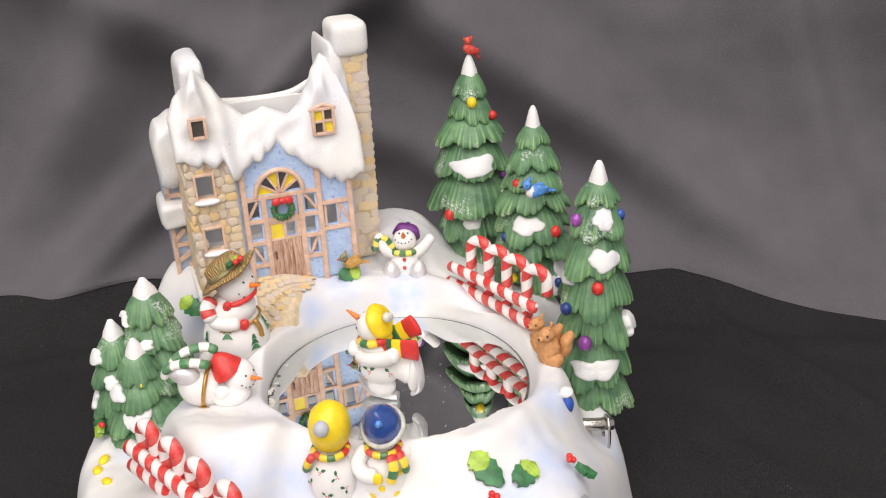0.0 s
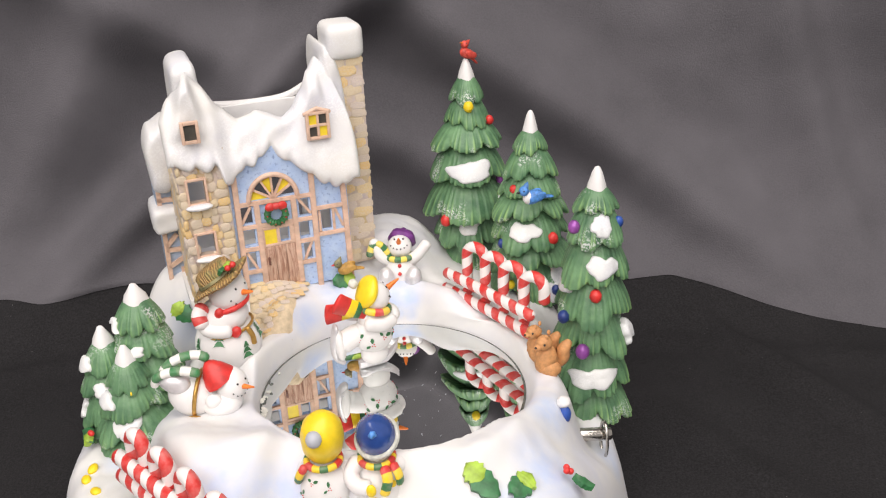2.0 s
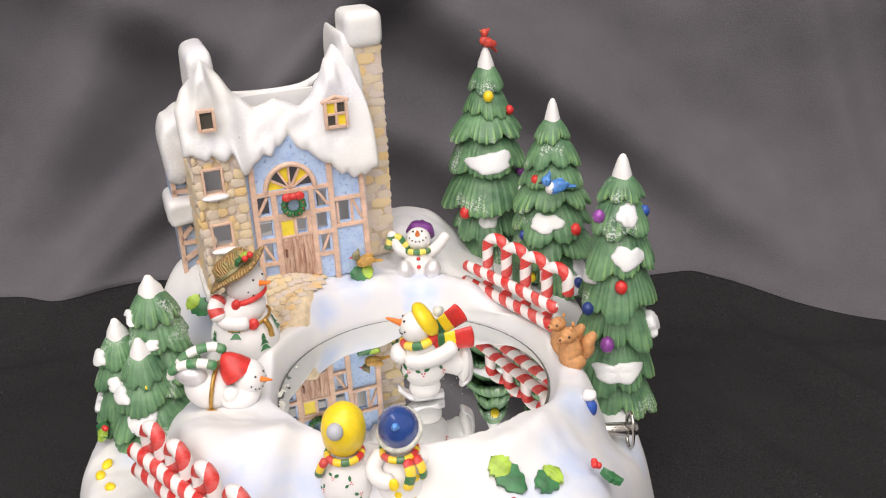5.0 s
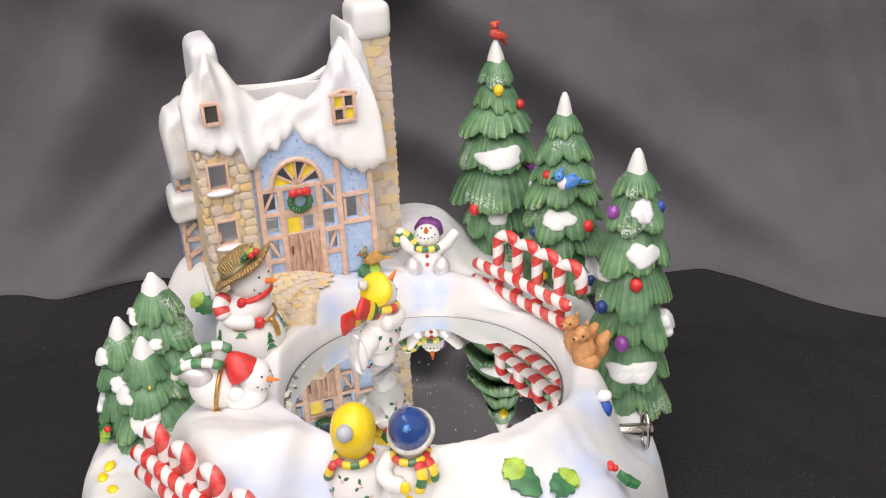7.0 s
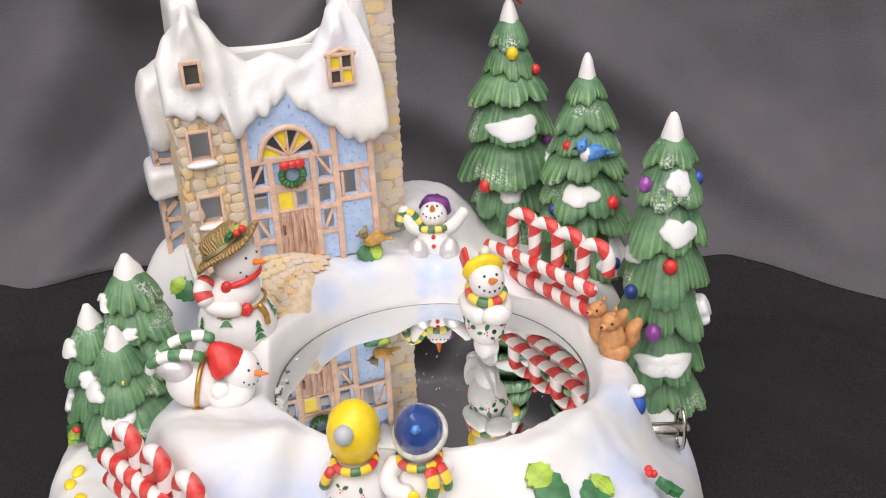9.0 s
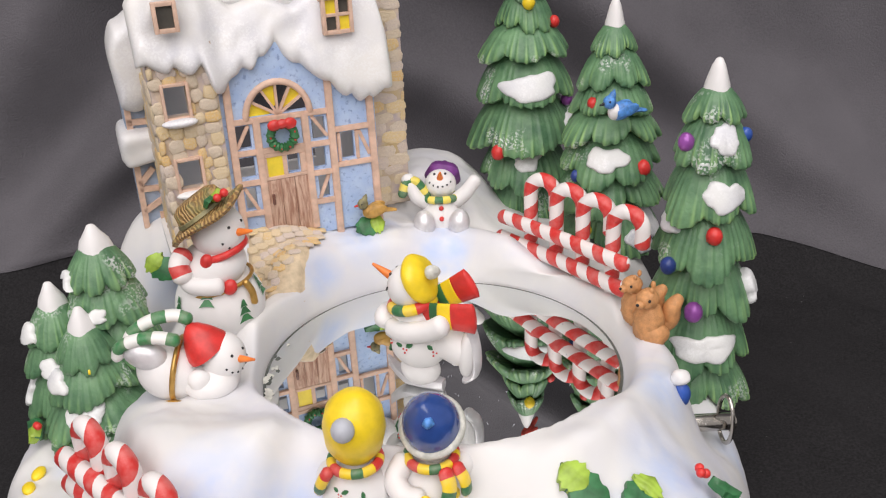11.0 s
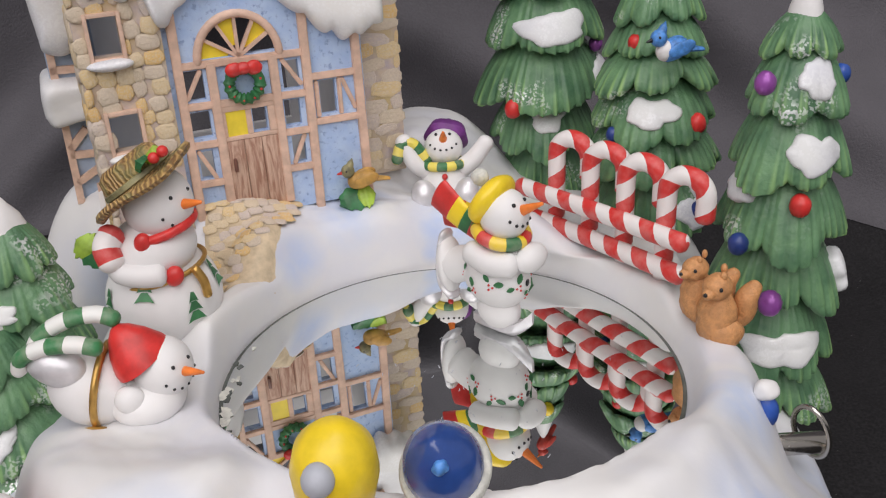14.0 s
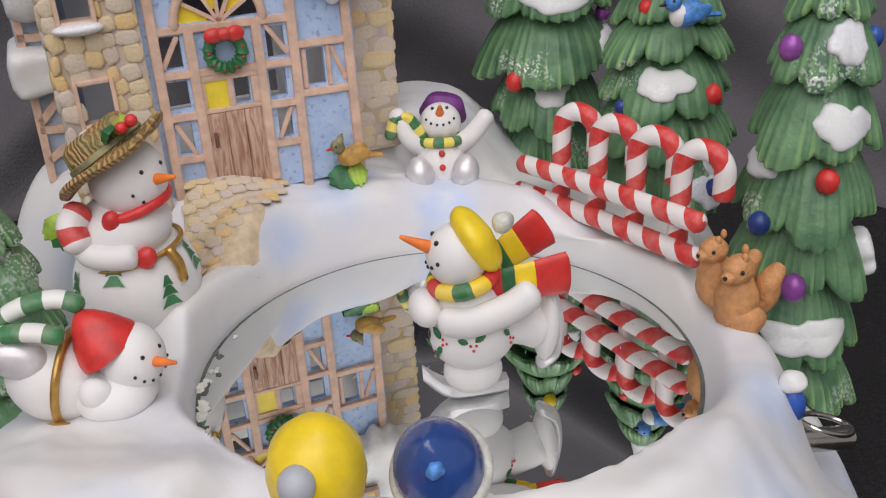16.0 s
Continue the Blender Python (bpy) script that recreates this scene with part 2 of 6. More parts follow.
def make_stone():
    n = Nodes("painted_fieldstone")
    info = n.add("ShaderNodeObjectInfo")
    ramp = n.add("ShaderNodeValToRGB")
    e = ramp.color_ramp.elements
    e[0].position, e[0].color = 0.0, rgb((0.76, 0.48, 0.15))
    e[1].position, e[1].color = 0.30, rgb((0.72, 0.55, 0.29))
    e.new(0.62).color = rgb((0.62, 0.52, 0.40))
    e.new(1.0).color = rgb((0.58, 0.50, 0.50))
    n.link(info.outputs["Random"], ramp.inputs["Fac"])
    f = n.noise(3.0, 3)
    f2 = n.noise(300, 3, co=n.coords("Generated"))
    col = n.mix(n.ramp(n.noise(9.0, 4, co=n.coords("Generated")), 0.45, 0.80), ramp.outputs["Color"], (0.74, 0.64, 0.52))
    n.colour(n.mix(n.math("MULTIPLY", f, 0.3), col, (0.70, 0.58, 0.38)))
    n.rough(0.6)
    n.bump(n.noise(6.0, 4, co=n.coords("Generated")), 0.5, 0.0008)
    return n.m


def make_mortar():
    n = Nodes("lilac_mortar")
    col = n.mix(n.ramp(n.noise(260, 3), 0.35, 0.65), (0.50, 0.42, 0.44), (0.62, 0.51, 0.40))
    n.colour(n.mix(n.ramp(n.noise(60, 2), 0.5, 0.7), col, (0.55, 0.42, 0.22)))
    n.rough(0.7)
    n.bump(n.noise(380, 3), 0.5, 0.0008)
    return n.m


def make_needles(name="pine_green_glaze", frost=0.58):
    n = Nodes(name)
    ridge = n.add("ShaderNodeAttribute")
    ridge.attribute_name = "ridge"
    base = n.mix(n.ramp(n.noise(110, 4), 0.3, 0.7), (0.055, 0.140, 0.072), (0.155, 0.305, 0.150))
    col = n.mix(n.math("MULTIPLY", n.ramp(ridge.outputs["Fac"], 0.42, 0.80), n.ramp(n.noise(42, 2), 0.42, 0.64)), base, (0.27, 0.46, 0.17))
    glitter(n, col, n.ramp(n.noise(46, 2, co=n.coords()), frost, frost + 0.14), 0.44)
    n.b.inputs["Coat Weight"].default_value = 0.05
    n.b.inputs["Coat Roughness"].default_value = 0.25
    n.bump(n.noise(700, 3), 0.35, 0.0008)
    return n.m


def make_wicker():
    n = Nodes("brown_straw_paint")
    w = n.add("ShaderNodeTexWave", Scale=250.0, Distortion=9.0, Detail=3.0)
    n.link(n.coords(), w.inputs["Vector"])
    col = n.mix(w.outputs["Fac"], (0.22, 0.125, 0.05), (0.52, 0.33, 0.12))
    n.colour(n.mix(n.math("MULTIPLY", n.ramp(n.noise(130, 2), 0.5, 0.62), 0.45), col, (0.14, 0.20, 0.08)))
    n.rough(0.5)
    n.bump(w.outputs["Fac"], 0.7, 0.0008)
    return n.m


def make_planks():
    n = Nodes("grained_door_timber")
    m = n.add("ShaderNodeMapping")
    m.inputs["Scale"].default_value = (5, 5, 0.7)
    n.link(n.coords(), m.inputs["Vector"])
    w = n.add("ShaderNodeTexNoise", Scale=120.0, Detail=4.0, Distortion=1.6)
    n.link(m.outputs[0], w.inputs["Vector"])
    n.colour(n.mix(n.ramp(w.outputs["Fac"], 0.36, 0.60), (0.36, 0.19, 0.13), (0.60, 0.41, 0.31)))
    n.rough(0.6)
    n.bump(w.outputs["Fac"], 0.5, 0.0006)
    return n.m


def make_mirror():
    n = Nodes("silvered_mirror")
    n.colour((0.80, 0.82, 0.81))
    n.b.inputs["Metallic"].default_value = 1.0
    n.rough(n.ramp(n.noise(90, 3), 0.55, 0.9, (0.006, 0.006, 0.006), (0.03, 0.03, 0.03)))
    return n.m


def make_steel():
    n = Nodes("nickel_plate")
    n.colour((0.55, 0.52, 0.48))
    n.b.inputs["Metallic"].default_value = 1.0
    n.rough(n.ramp(n.noise(300, 2), 0.3, 0.8, (0.12, 0.12, 0.12), (0.3, 0.3, 0.3)))
    return n.m


# one cloth in two dyes: dark for shade when flat, pale for light when hanging
M_CLOTH_SHADED = make_fabric("black_cloth_shaded", (0.0160, 0.0155, 0.0166), 2.6, 1.0)
M_CLOTH_LIT = make_fabric("black_cloth_lit", (0.110, 0.105, 0.116), 1.25, 0.12)
M_STUCCO, M_STONE, M_MORTAR = make_stucco(), make_stone(), make_mortar()
M_NEEDLES, M_WICKER, M_PLANK, M_MIRROR, M_STEEL = make_needles(), make_wicker(), make_planks(), make_mirror(), make_steel()
M_FROSTED = make_needles("frosted_pine_glaze", 0.53)
M_BAND = paint("faded_leaf_band", (0.22, 0.20, 0.10), 0.5, 0.6, 300)
M_BED = paint("tan_path_mortar", (0.62, 0.50, 0.34), 0.65, 0.22, 260)
M_DARK = paint("dark_olive_opening", (0.07, 0.065, 0.055), 0.5)
M_GLASS_EDGE = paint("grey_glass_edge", (0.085, 0.095, 0.085), 0.2, 0.3)
M_PANE = paint("yellow_window_paint", (0.88, 0.68, 0.05), 0.3, 0.12)
M_TABLE = paint("dark_table_wood", (0.08, 0.05, 0.035), 0.5, 0.3, 30)


# ---------------------------------------------------------------- shape tools
def part(name, bm, material, parent=None, label="", smooth=True):
    """Links a bmesh as one mesh object, under a thing or a part."""
    me = bpy.data.meshes.new(name)
    bmesh.ops.recalc_face_normals(bm, faces=bm.faces)
    bm.to_mesh(me)
    bm.free()
    me.materials.append(material)
    if smooth:
        me.polygons.foreach_set("use_smooth", [True] * len(me.polygons))
        me.set_sharp_from_angle(angle=radians(50))
    ob = new(name, me)
    ob.parent = parent
    if label:
        tagged(ob, label)
    return ob


def thing(name, m, label, category, group="", kind=""):
    ob = new(name)
    ob.empty_display_size = 0.01
    at = SITE["m"] @ m
    if m.to_3x3().normalized().col[2].z < 0.9999:
        at = Matrix.Translation(at.to_translation()) @ m.to_3x3().to_4x4() @ Matrix.Scale(SITE["s"], 4)
    ob.matrix_basis = at
    return tagged(ob, label, category, group, kind)


def ell(c, r, rot=(0, 0, 0), seg=20, ring=12, bm=None, lump=0.0, freq=150):
    """A ball or egg; lump gives it an uneven hand-modelled surface."""
    bm = bm or bmesh.new()
    r = (r, r, r) if isinstance(r, (int, float)) else r
    m = pose(*c, *rot) @ Matrix.Diagonal((*r, 1))
    got = bmesh.ops.create_uvsphere(bm, u_segments=seg, v_segments=ring, radius=1.0)["verts"]
    for v in got:
        p = m @ v.co
        if lump:
            d = (p - Vector(c))
            p += d.normalized() * lump * noise.noise(p * freq)
        v.co = p
    return bm


def lathe(profile, seg=32, bm=None, m=None, ripple=None):
    """Turns a profile of (radius, z) round the z axis; ripple(angle, k) may move a point: radius factor and lift."""
    bm = bm or bmesh.new()
    m = m or Matrix()
    rings = []
    for k, (r, z) in enumerate(profile):
        if r < 1e-6:
            rings.append([bm.verts.new(m @ Vector((0, 0, z)))])
            continue
        row = []
        for i in range(seg):
            a = 2 * math.pi * i / seg
            f, dz = ripple(a, k) if ripple else (1, 0)
            row.append(bm.verts.new(m @ Vector((r * f * math.cos(a), r * f * math.sin(a), z + dz))))
        rings.append(row)
    for a, b in zip(rings, rings[1:]):
        for i in range(seg):
            j = (i + 1) % seg
            if len(a) == 1 and len(b) == 1:
                continue
            if len(a) == 1:
                bm.faces.new((a[0], b[i], b[j]))
            elif len(b) == 1:
                bm.faces.new((a[i], a[j], b[0]))
            else:
                bm.faces.new((a[i], a[j], b[j], b[i]))
    return bm


def tube(points, radii, seg=12, bm=None, closed=False, flat=1.0, up=(0, 0, 1)):
    """A round or flattened bar along points, with rounded ends and a uv map (round, along in metres)."""
    bm = bm or bmesh.new()
    uv = bm.loops.layers.uv.verify()
    pts = [Vector(p) for p in points]
    n = len(pts)
    radii = [radii] * n if isinstance(radii, (int, float)) else list(radii)
    if not closed:
        # rounded ends
        d0, d1 = (pts[0] - pts[1]).normalized(), (pts[-1] - pts[-2]).normalized()
        pts = [pts[0] + d0 * radii[0] * 0.55, pts[0] + d0 * radii[0] * 0.35] + pts + [pts[-1] + d1 * radii[-1] * 0.35, pts[-1] + d1 * radii[-1] * 0.55]
        radii = [radii[0] * 0.35, radii[0] * 0.75] + radii + [radii[-1] * 0.75, radii[-1] * 0.35]
        n = len(pts)
    rows, along, s = [], [], 0.0
    side = None
    for i, p in enumerate(pts):
        a, b = (pts[i - 1] if i or closed else p), (pts[(i + 1) % n] if i < n - 1 or closed else p)
        t = (b - a).normalized()
        if side is None:
            side = t.cross(Vector(up))
            if side.length < 1e-4:
                side = t.cross(Vector((1, 0, 0)))
        side = (side - t * side.dot(t)).normalized()
        nor = side.cross(t)
        if i:
            s += (p - pts[i - 1]).length
        along.append(s)
        rows.append([bm.verts.new(p + radii[i] * (math.cos(2 * math.pi * k / seg) * side + flat * math.sin(2 * math.pi * k / seg) * nor)) for k in range(seg)])
    count = n if closed else n - 1
    for i in range(count):
        j = (i + 1) % n
        for k in range(seg):
            l = (k + 1) % seg
            f = bm.faces.new((rows[i][k], rows[i][l], rows[j][l], rows[j][k]))
            sj = along[j] if j else along[-1] + (pts[0] - pts[-1]).length
            for loop, (uu, vv) in zip(f.loops, ((k / seg, along[i]), ((k + 1) / seg, along[i]), ((k + 1) / seg, sj), (k / seg, sj))):
                loop[uv].uv = (uu, vv)
    if not closed:
        for row in (rows[0], rows[-1]):
            f = bm.faces.new(row)
            for loop in f.loops:
                loop[uv].uv = (0, along[0] if row is rows[0] else along[-1])
    return bm


def bezier(p, n=10):
    """Points along a smooth curve through the given points (Catmull-Rom)."""
    p = [Vector(q) for q in p]
    p = [2 * p[0] - p[1]] + p + [2 * p[-1] - p[-2]]
    out = []
    for i in range(1, len(p) - 2):
        for k in range(n):
            t = k / n
            a, b, c, d = p[i - 1], p[i], p[i + 1], p[i + 2]
            out.append(0.5 * (2 * b + (c - a) * t + (2 * a - 5 * b + 4 * c - d) * t * t + (3 * b - a - 3 * c + d) * t ** 3))
    return out + [p[-2]]


def box(lo, hi, bevel=0.0004, bm=None, segments=2):
    out = bmesh.new()
    bmesh.ops.create_cube(out, size=1.0)
    lo, hi = Vector(lo), Vector(hi)
    for v in out.verts:
        v.co = (lo + hi) / 2 + Vector(a * b for a, b in zip(v.co, hi - lo))
    if bevel:
        bmesh.ops.bevel(out, geom=out.edges[:], offset=bevel, segments=segments, affect="EDGES", profile=0.6)
    if bm is None:
        return out
    tmp = bpy.data.meshes.new("tmp")
    out.to_mesh(tmp)
    out.free()
    bm.from_mesh(tmp)
    bpy.data.meshes.remove(tmp)
    return bm


def prism(poly, w0, w1, bm=None):
    """A flat polygon in (u, z), given thickness along w."""
    bm = bm or bmesh.new()
    a = [bm.verts.new((u, w0, z)) for u, z in poly]
    b = [bm.verts.new((u, w1, z)) for u, z in poly]
    bm.faces.new(a)
    bm.faces.new(b[::-1])
    for i in range(len(poly)):
        j = (i + 1) % len(poly)
        bm.faces.new((a[i], b[i], b[j], a[j]))
    return bm


def pierced(u0, u1, z0, z1, holes, w0, w1):
    """A wall in (u, z) with real rectangular openings, w0 to w1 thick."""
    us = sorted({u0, u1, *(h[0] for h in holes), *(h[1] for h in holes)})
    zs = sorted({z0, z1, *(h[2] for h in holes), *(h[3] for h in holes)})
    solid = {}
    for i in range(len(us) - 1):
        for j in range(len(zs) - 1):
            cu, cz = (us[i] + us[i + 1]) / 2, (zs[j] + zs[j + 1]) / 2
            solid[i, j] = not any(h[0] < cu < h[1] and h[2] < cz < h[3] for h in holes)
    bm = bmesh.new()

    def quad(*p):
        bm.faces.new([bm.verts.new(q) for q in p])

    for (i, j), s in solid.items():
        if not s:
            continue
        a, b, c, d = us[i], us[i + 1], zs[j], zs[j + 1]
        quad((a, w0, c), (b, w0, c), (b, w0, d), (a, w0, d))
        quad((a, w1, c), (a, w1, d), (b, w1, d), (b, w1, c))
        for di, dj, p, q in ((-1, 0, (a, c), (a, d)), (1, 0, (b, c), (b, d)), (0, -1, (a, c), (b, c)), (0, 1, (a, d), (b, d))):
            if not solid.get((i + di, j + dj), False):
                quad((p[0], w0, p[1]), (q[0], w0, q[1]), (q[0], w1, q[1]), (p[0], w1, p[1]))
    bmesh.ops.remove_doubles(bm, verts=bm.verts, dist=1e-6)
    return bm


def smooth(a, b, x):
    t = min(1, max(0, (x - a) / (b - a)))
    return t * t * (3 - 2 * t)


def fbm(x, y, f, z=0.0):
    return noise.noise(Vector((x * f, y * f, z))) + 0.5 * noise.noise(Vector((x * f * 2.1, y * f * 2.1, z + 7)))


# ---------------------------------------------------------------- cloth and table
def build_cloth():
    r = 0.125
    flat = [(-0.9 + 0.05 * i, 0.0) for i in range(18)] + [(0.0 + 0.008 * i, 0.0) for i in range(27)]
    flat += [(0.214 + (r + 0.0025) * math.sin(radians(a)), r - (r + 0.0025) * math.cos(radians(a))) for a in range(2, 51, 3)]
    prof = []
    for i in range(16, 31):
        a = radians(84) * i / 30
        prof.append((0.214 + r * math.sin(a), r * (1 - math.cos(a))))
    y, z = prof[-1]
    for i in range(1, 125):
        prof.append((y + 0.0005 * i, z + 0.006 * i))
    nx = 380
    rows, table = [], []
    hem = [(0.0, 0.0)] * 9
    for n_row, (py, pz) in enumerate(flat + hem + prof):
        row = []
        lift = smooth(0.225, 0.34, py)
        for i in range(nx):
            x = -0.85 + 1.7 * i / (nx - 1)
            # the paler copy of the cloth begins along an uneven line above the table
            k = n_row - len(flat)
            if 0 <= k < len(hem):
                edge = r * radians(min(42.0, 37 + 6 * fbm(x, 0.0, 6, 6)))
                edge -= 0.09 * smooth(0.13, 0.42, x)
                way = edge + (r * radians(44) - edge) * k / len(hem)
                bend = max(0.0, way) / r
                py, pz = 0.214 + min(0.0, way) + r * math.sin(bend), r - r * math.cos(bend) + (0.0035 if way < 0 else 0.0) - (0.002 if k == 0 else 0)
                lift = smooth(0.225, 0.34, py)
            # long diagonal drapes on the hanging part, low ripples on the table
            s = 0.0
            for ang, off, wid, amp in ((-30, 0.12, 0.030, 0.009), (-36, 0.24, 0.030, 0.012), (41, -0.26, 0.020, 0.011), (55, -0.33, 0.034, 0.009),
                                       (62, -0.42, 0.040, 0.008), (-72, 0.30, 0.025, 0.006), (-64, 0.42, 0.04, 0.010), (70, -0.16, 0.022, 0.005)):
                ca, sa = math.cos(radians(ang)), math.sin(radians(ang))
                d = -x * sa + (pz - 0.03) * ca + off * sa
                s += 2.8 * amp * math.exp(-(d / (wid * (0.7 if d > 0 else 1.1))) ** 2)
            s += 0.012 * fbm(x, pz * 0.6 + x * 0.5, 6, 3) + 0.0015 * fbm(x, pz, 30, 5)
            low = 0.0025 * fbm(x, py, 9, 1) + 0.0008 * fbm(x, py, 40, 2)
            for x0, y0, x1, y1, wid, amp in ((0.158, 0.30, 0.268, 0.095, 0.007, 0.006), (0.14, 0.235, 0.26, 0.205, 0.006, 0.003), (0.19, 0.06, 0.24, -0.02, 0.006, 0.003), (-0.36, 0.20, -0.20, 0.24, 0.008, 0.004)):
                d = ((x - x0) * (y1 - y0) - (py - y0) * (x1 - x0)) / math.hypot(x1 - x0, y1 - y0)
                low += amp * math.exp(-(d / wid) ** 2) * (1 - lift)
            row.append((x, py - 0.055 - s * lift, pz + (low - 0.003) * (1 - lift)))
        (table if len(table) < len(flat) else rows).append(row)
    # both grids are the same cloth; its light and shade sit in the two dyes
    for grid, name, mat, label in ((table, "table_cloth", M_CLOTH_SHADED, "flat part of the linty black cloth on the table, dyed darker for its shade"), (rows, "backdrop_cloth", M_CLOTH_LIT, "hanging part of the same cloth in loose folds, dyed paler for the light on it")):
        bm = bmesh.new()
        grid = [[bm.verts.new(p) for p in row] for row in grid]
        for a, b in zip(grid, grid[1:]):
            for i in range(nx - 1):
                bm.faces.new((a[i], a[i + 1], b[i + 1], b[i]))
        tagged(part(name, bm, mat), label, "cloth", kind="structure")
    top = part("table_top", box((-0.90, -0.95, -0.045), (0.90, 0.48, -0.008), 0.004), M_TABLE)
    tagged(top, "dark wooden table top under the black cloth", "table", kind="structure")


# ---------------------------------------------------------------- snowy base
POND = (-0.020, 0.0065, 0.061)
FOOT = (-0.0460, 0.030, 0.1430, 0.142)


def blend(x, y, cx, cy, rx, ry, soft, turn=0.0):
    """1 inside an ellipse, 0 outside, with an edge soft wide (in parts of the radius)."""
    c, s = math.cos(radians(turn)), math.sin(radians(turn))
    dx, dy = x - cx, y - cy
    u, v = (dx * c + dy * s) / rx, (-dx * s + dy * c) / ry
    return 1 - smooth(1 - soft, 1 + soft, math.hypot(u, v))


def height(x, y):
    """The snow's height over the cloth."""
    h = 0.046 + 0.010 * smooth(-0.15, -0.10, x) * smooth(0.09, 0.05, x)
    h += 0.006 * fbm(x, y, 28, 4) * smooth(-0.02, -0.07, y)
    # terrace round the pond
    ring = blend(x, y, -0.020, 0.010, 0.083, 0.078, 0.13)
    h += (0.0815 - h) * ring
    # block on which the belly slider lies, with the ledge of the large snowman behind it
    h += (0.0775 - h) * blend(x, y, -0.099, -0.008, 0.034, 0.034, 0.16)
    h += (0.080 - h) * blend(x, y, -0.100, 0.035, 0.034, 0.035, 0.25)
    # house plateau and the bank that runs along the back of the pond
    h += (0.1045 - h) * blend(x, y, -0.090, 0.122, 0.080, 0.060, 0.18, 16)
    h += (0.100 - h) * blend(x, y, -0.046, 0.092, 0.030, 0.022, 0.45, 20)
    # slide hill
    h += (0.1165 - h) * blend(x, y, -0.016, 0.136, 0.032, 0.040, 0.50)
    h += (0.096 - h) * blend(x, y, -0.018, 0.094, 0.018, 0.016, 0.45)
    # terrace of the pines and the striped fence
    h += (0.087 - h) * blend(x, y, 0.040, 0.105, 0.045, 0.062, 0.22)
    h += (0.086 - h) * blend(x, y, 0.040, 0.050, 0.020, 0.045, 0.35, -28)
    # squirrels' knoll, hollow under the third pine, hollow of the small pines
    h += (0.080 - h) * blend(x, y, 0.052, 0.002, 0.014, 0.020, 0.4)
    low = blend(x, y, 0.094, 0.040, 0.032, 0.050, 0.22)
    h += (0.041 - h) * low
    h += (0.036 - h) * blend(x, y, 0.081, 0.001, 0.015, 0.012, 0.30)
    h += (0.047 - h) * blend(x, y, -0.158, 0.024, 0.030, 0.034, 0.22)
    # pond bed
    r = math.hypot(x - POND[0], y - POND[1])
    flat = 1 - smooth(0.0615, 0.0655, r)
    h += (0.0785 - h) * flat
    # thick bank round the back of the pond
    way = math.degrees(math.atan2(y - POND[1], x - POND[0]))
    crest = 0.0990 + 0.0022 * smooth(88, 122, way)
    bank = smooth(0.0640, 0.0748, r) * (1 - smooth(0.080, 0.094, r)) * smooth(52, 76, way) * (1 - smooth(134, 156, way))
    h += max(0.0, crest - h) * bank
    # its low tail in front of the path
    tail = smooth(0.0635, 0.0700, r) * (1 - smooth(0.074, 0.081, r)) * smooth(130, 150, way) * (1 - smooth(168, 178, way))
    h += max(0.0, 0.0885 - h) * tail
    # undulation, quiet on the terraces
    h += 0.0012 * fbm(x, y, 45, 9) * smooth(0.062, 0.075, r)
    return h


def ground(x, y, z=None):
    """The place in the plan of a drawn place on the snow."""
    z = height(x, y) if z is None else z
    d = shift(x, y) * smooth(0.0600, 0.0690, math.hypot(x - POND[0], y - POND[1]))
    x, y, z = x + d.x, y + d.y, max(z + d.z * smooth(0.002, 0.040, z), 0.003)
    # the snow bank that stands over the front edge of the pond, low behind the two watchers
    r, way = math.hypot(x - POND[0], y - POND[1]), math.degrees(math.atan2(y - POND[1], x - POND[0]))
    if way < 0:
        front = smooth(-172, -140, way) * (1 - smooth(-48, -24, way))
        edge = 0.0604 + 0.0006 * noise.noise(Vector((way * 0.12, 0, 2)))
        steep = 0.45 + 1.9 * smooth(-128, -116, way) * (1 - smooth(-82, -70, way))
        bank = 0.0797 + 0.0152 * smooth(edge, edge + 0.0036, r) - steep * max(0.0, r - 0.0665)
        z = min(z, 0.0785) if r < edge else z + max(0.0, bank - z) * front
    return Vector((x, y, z))


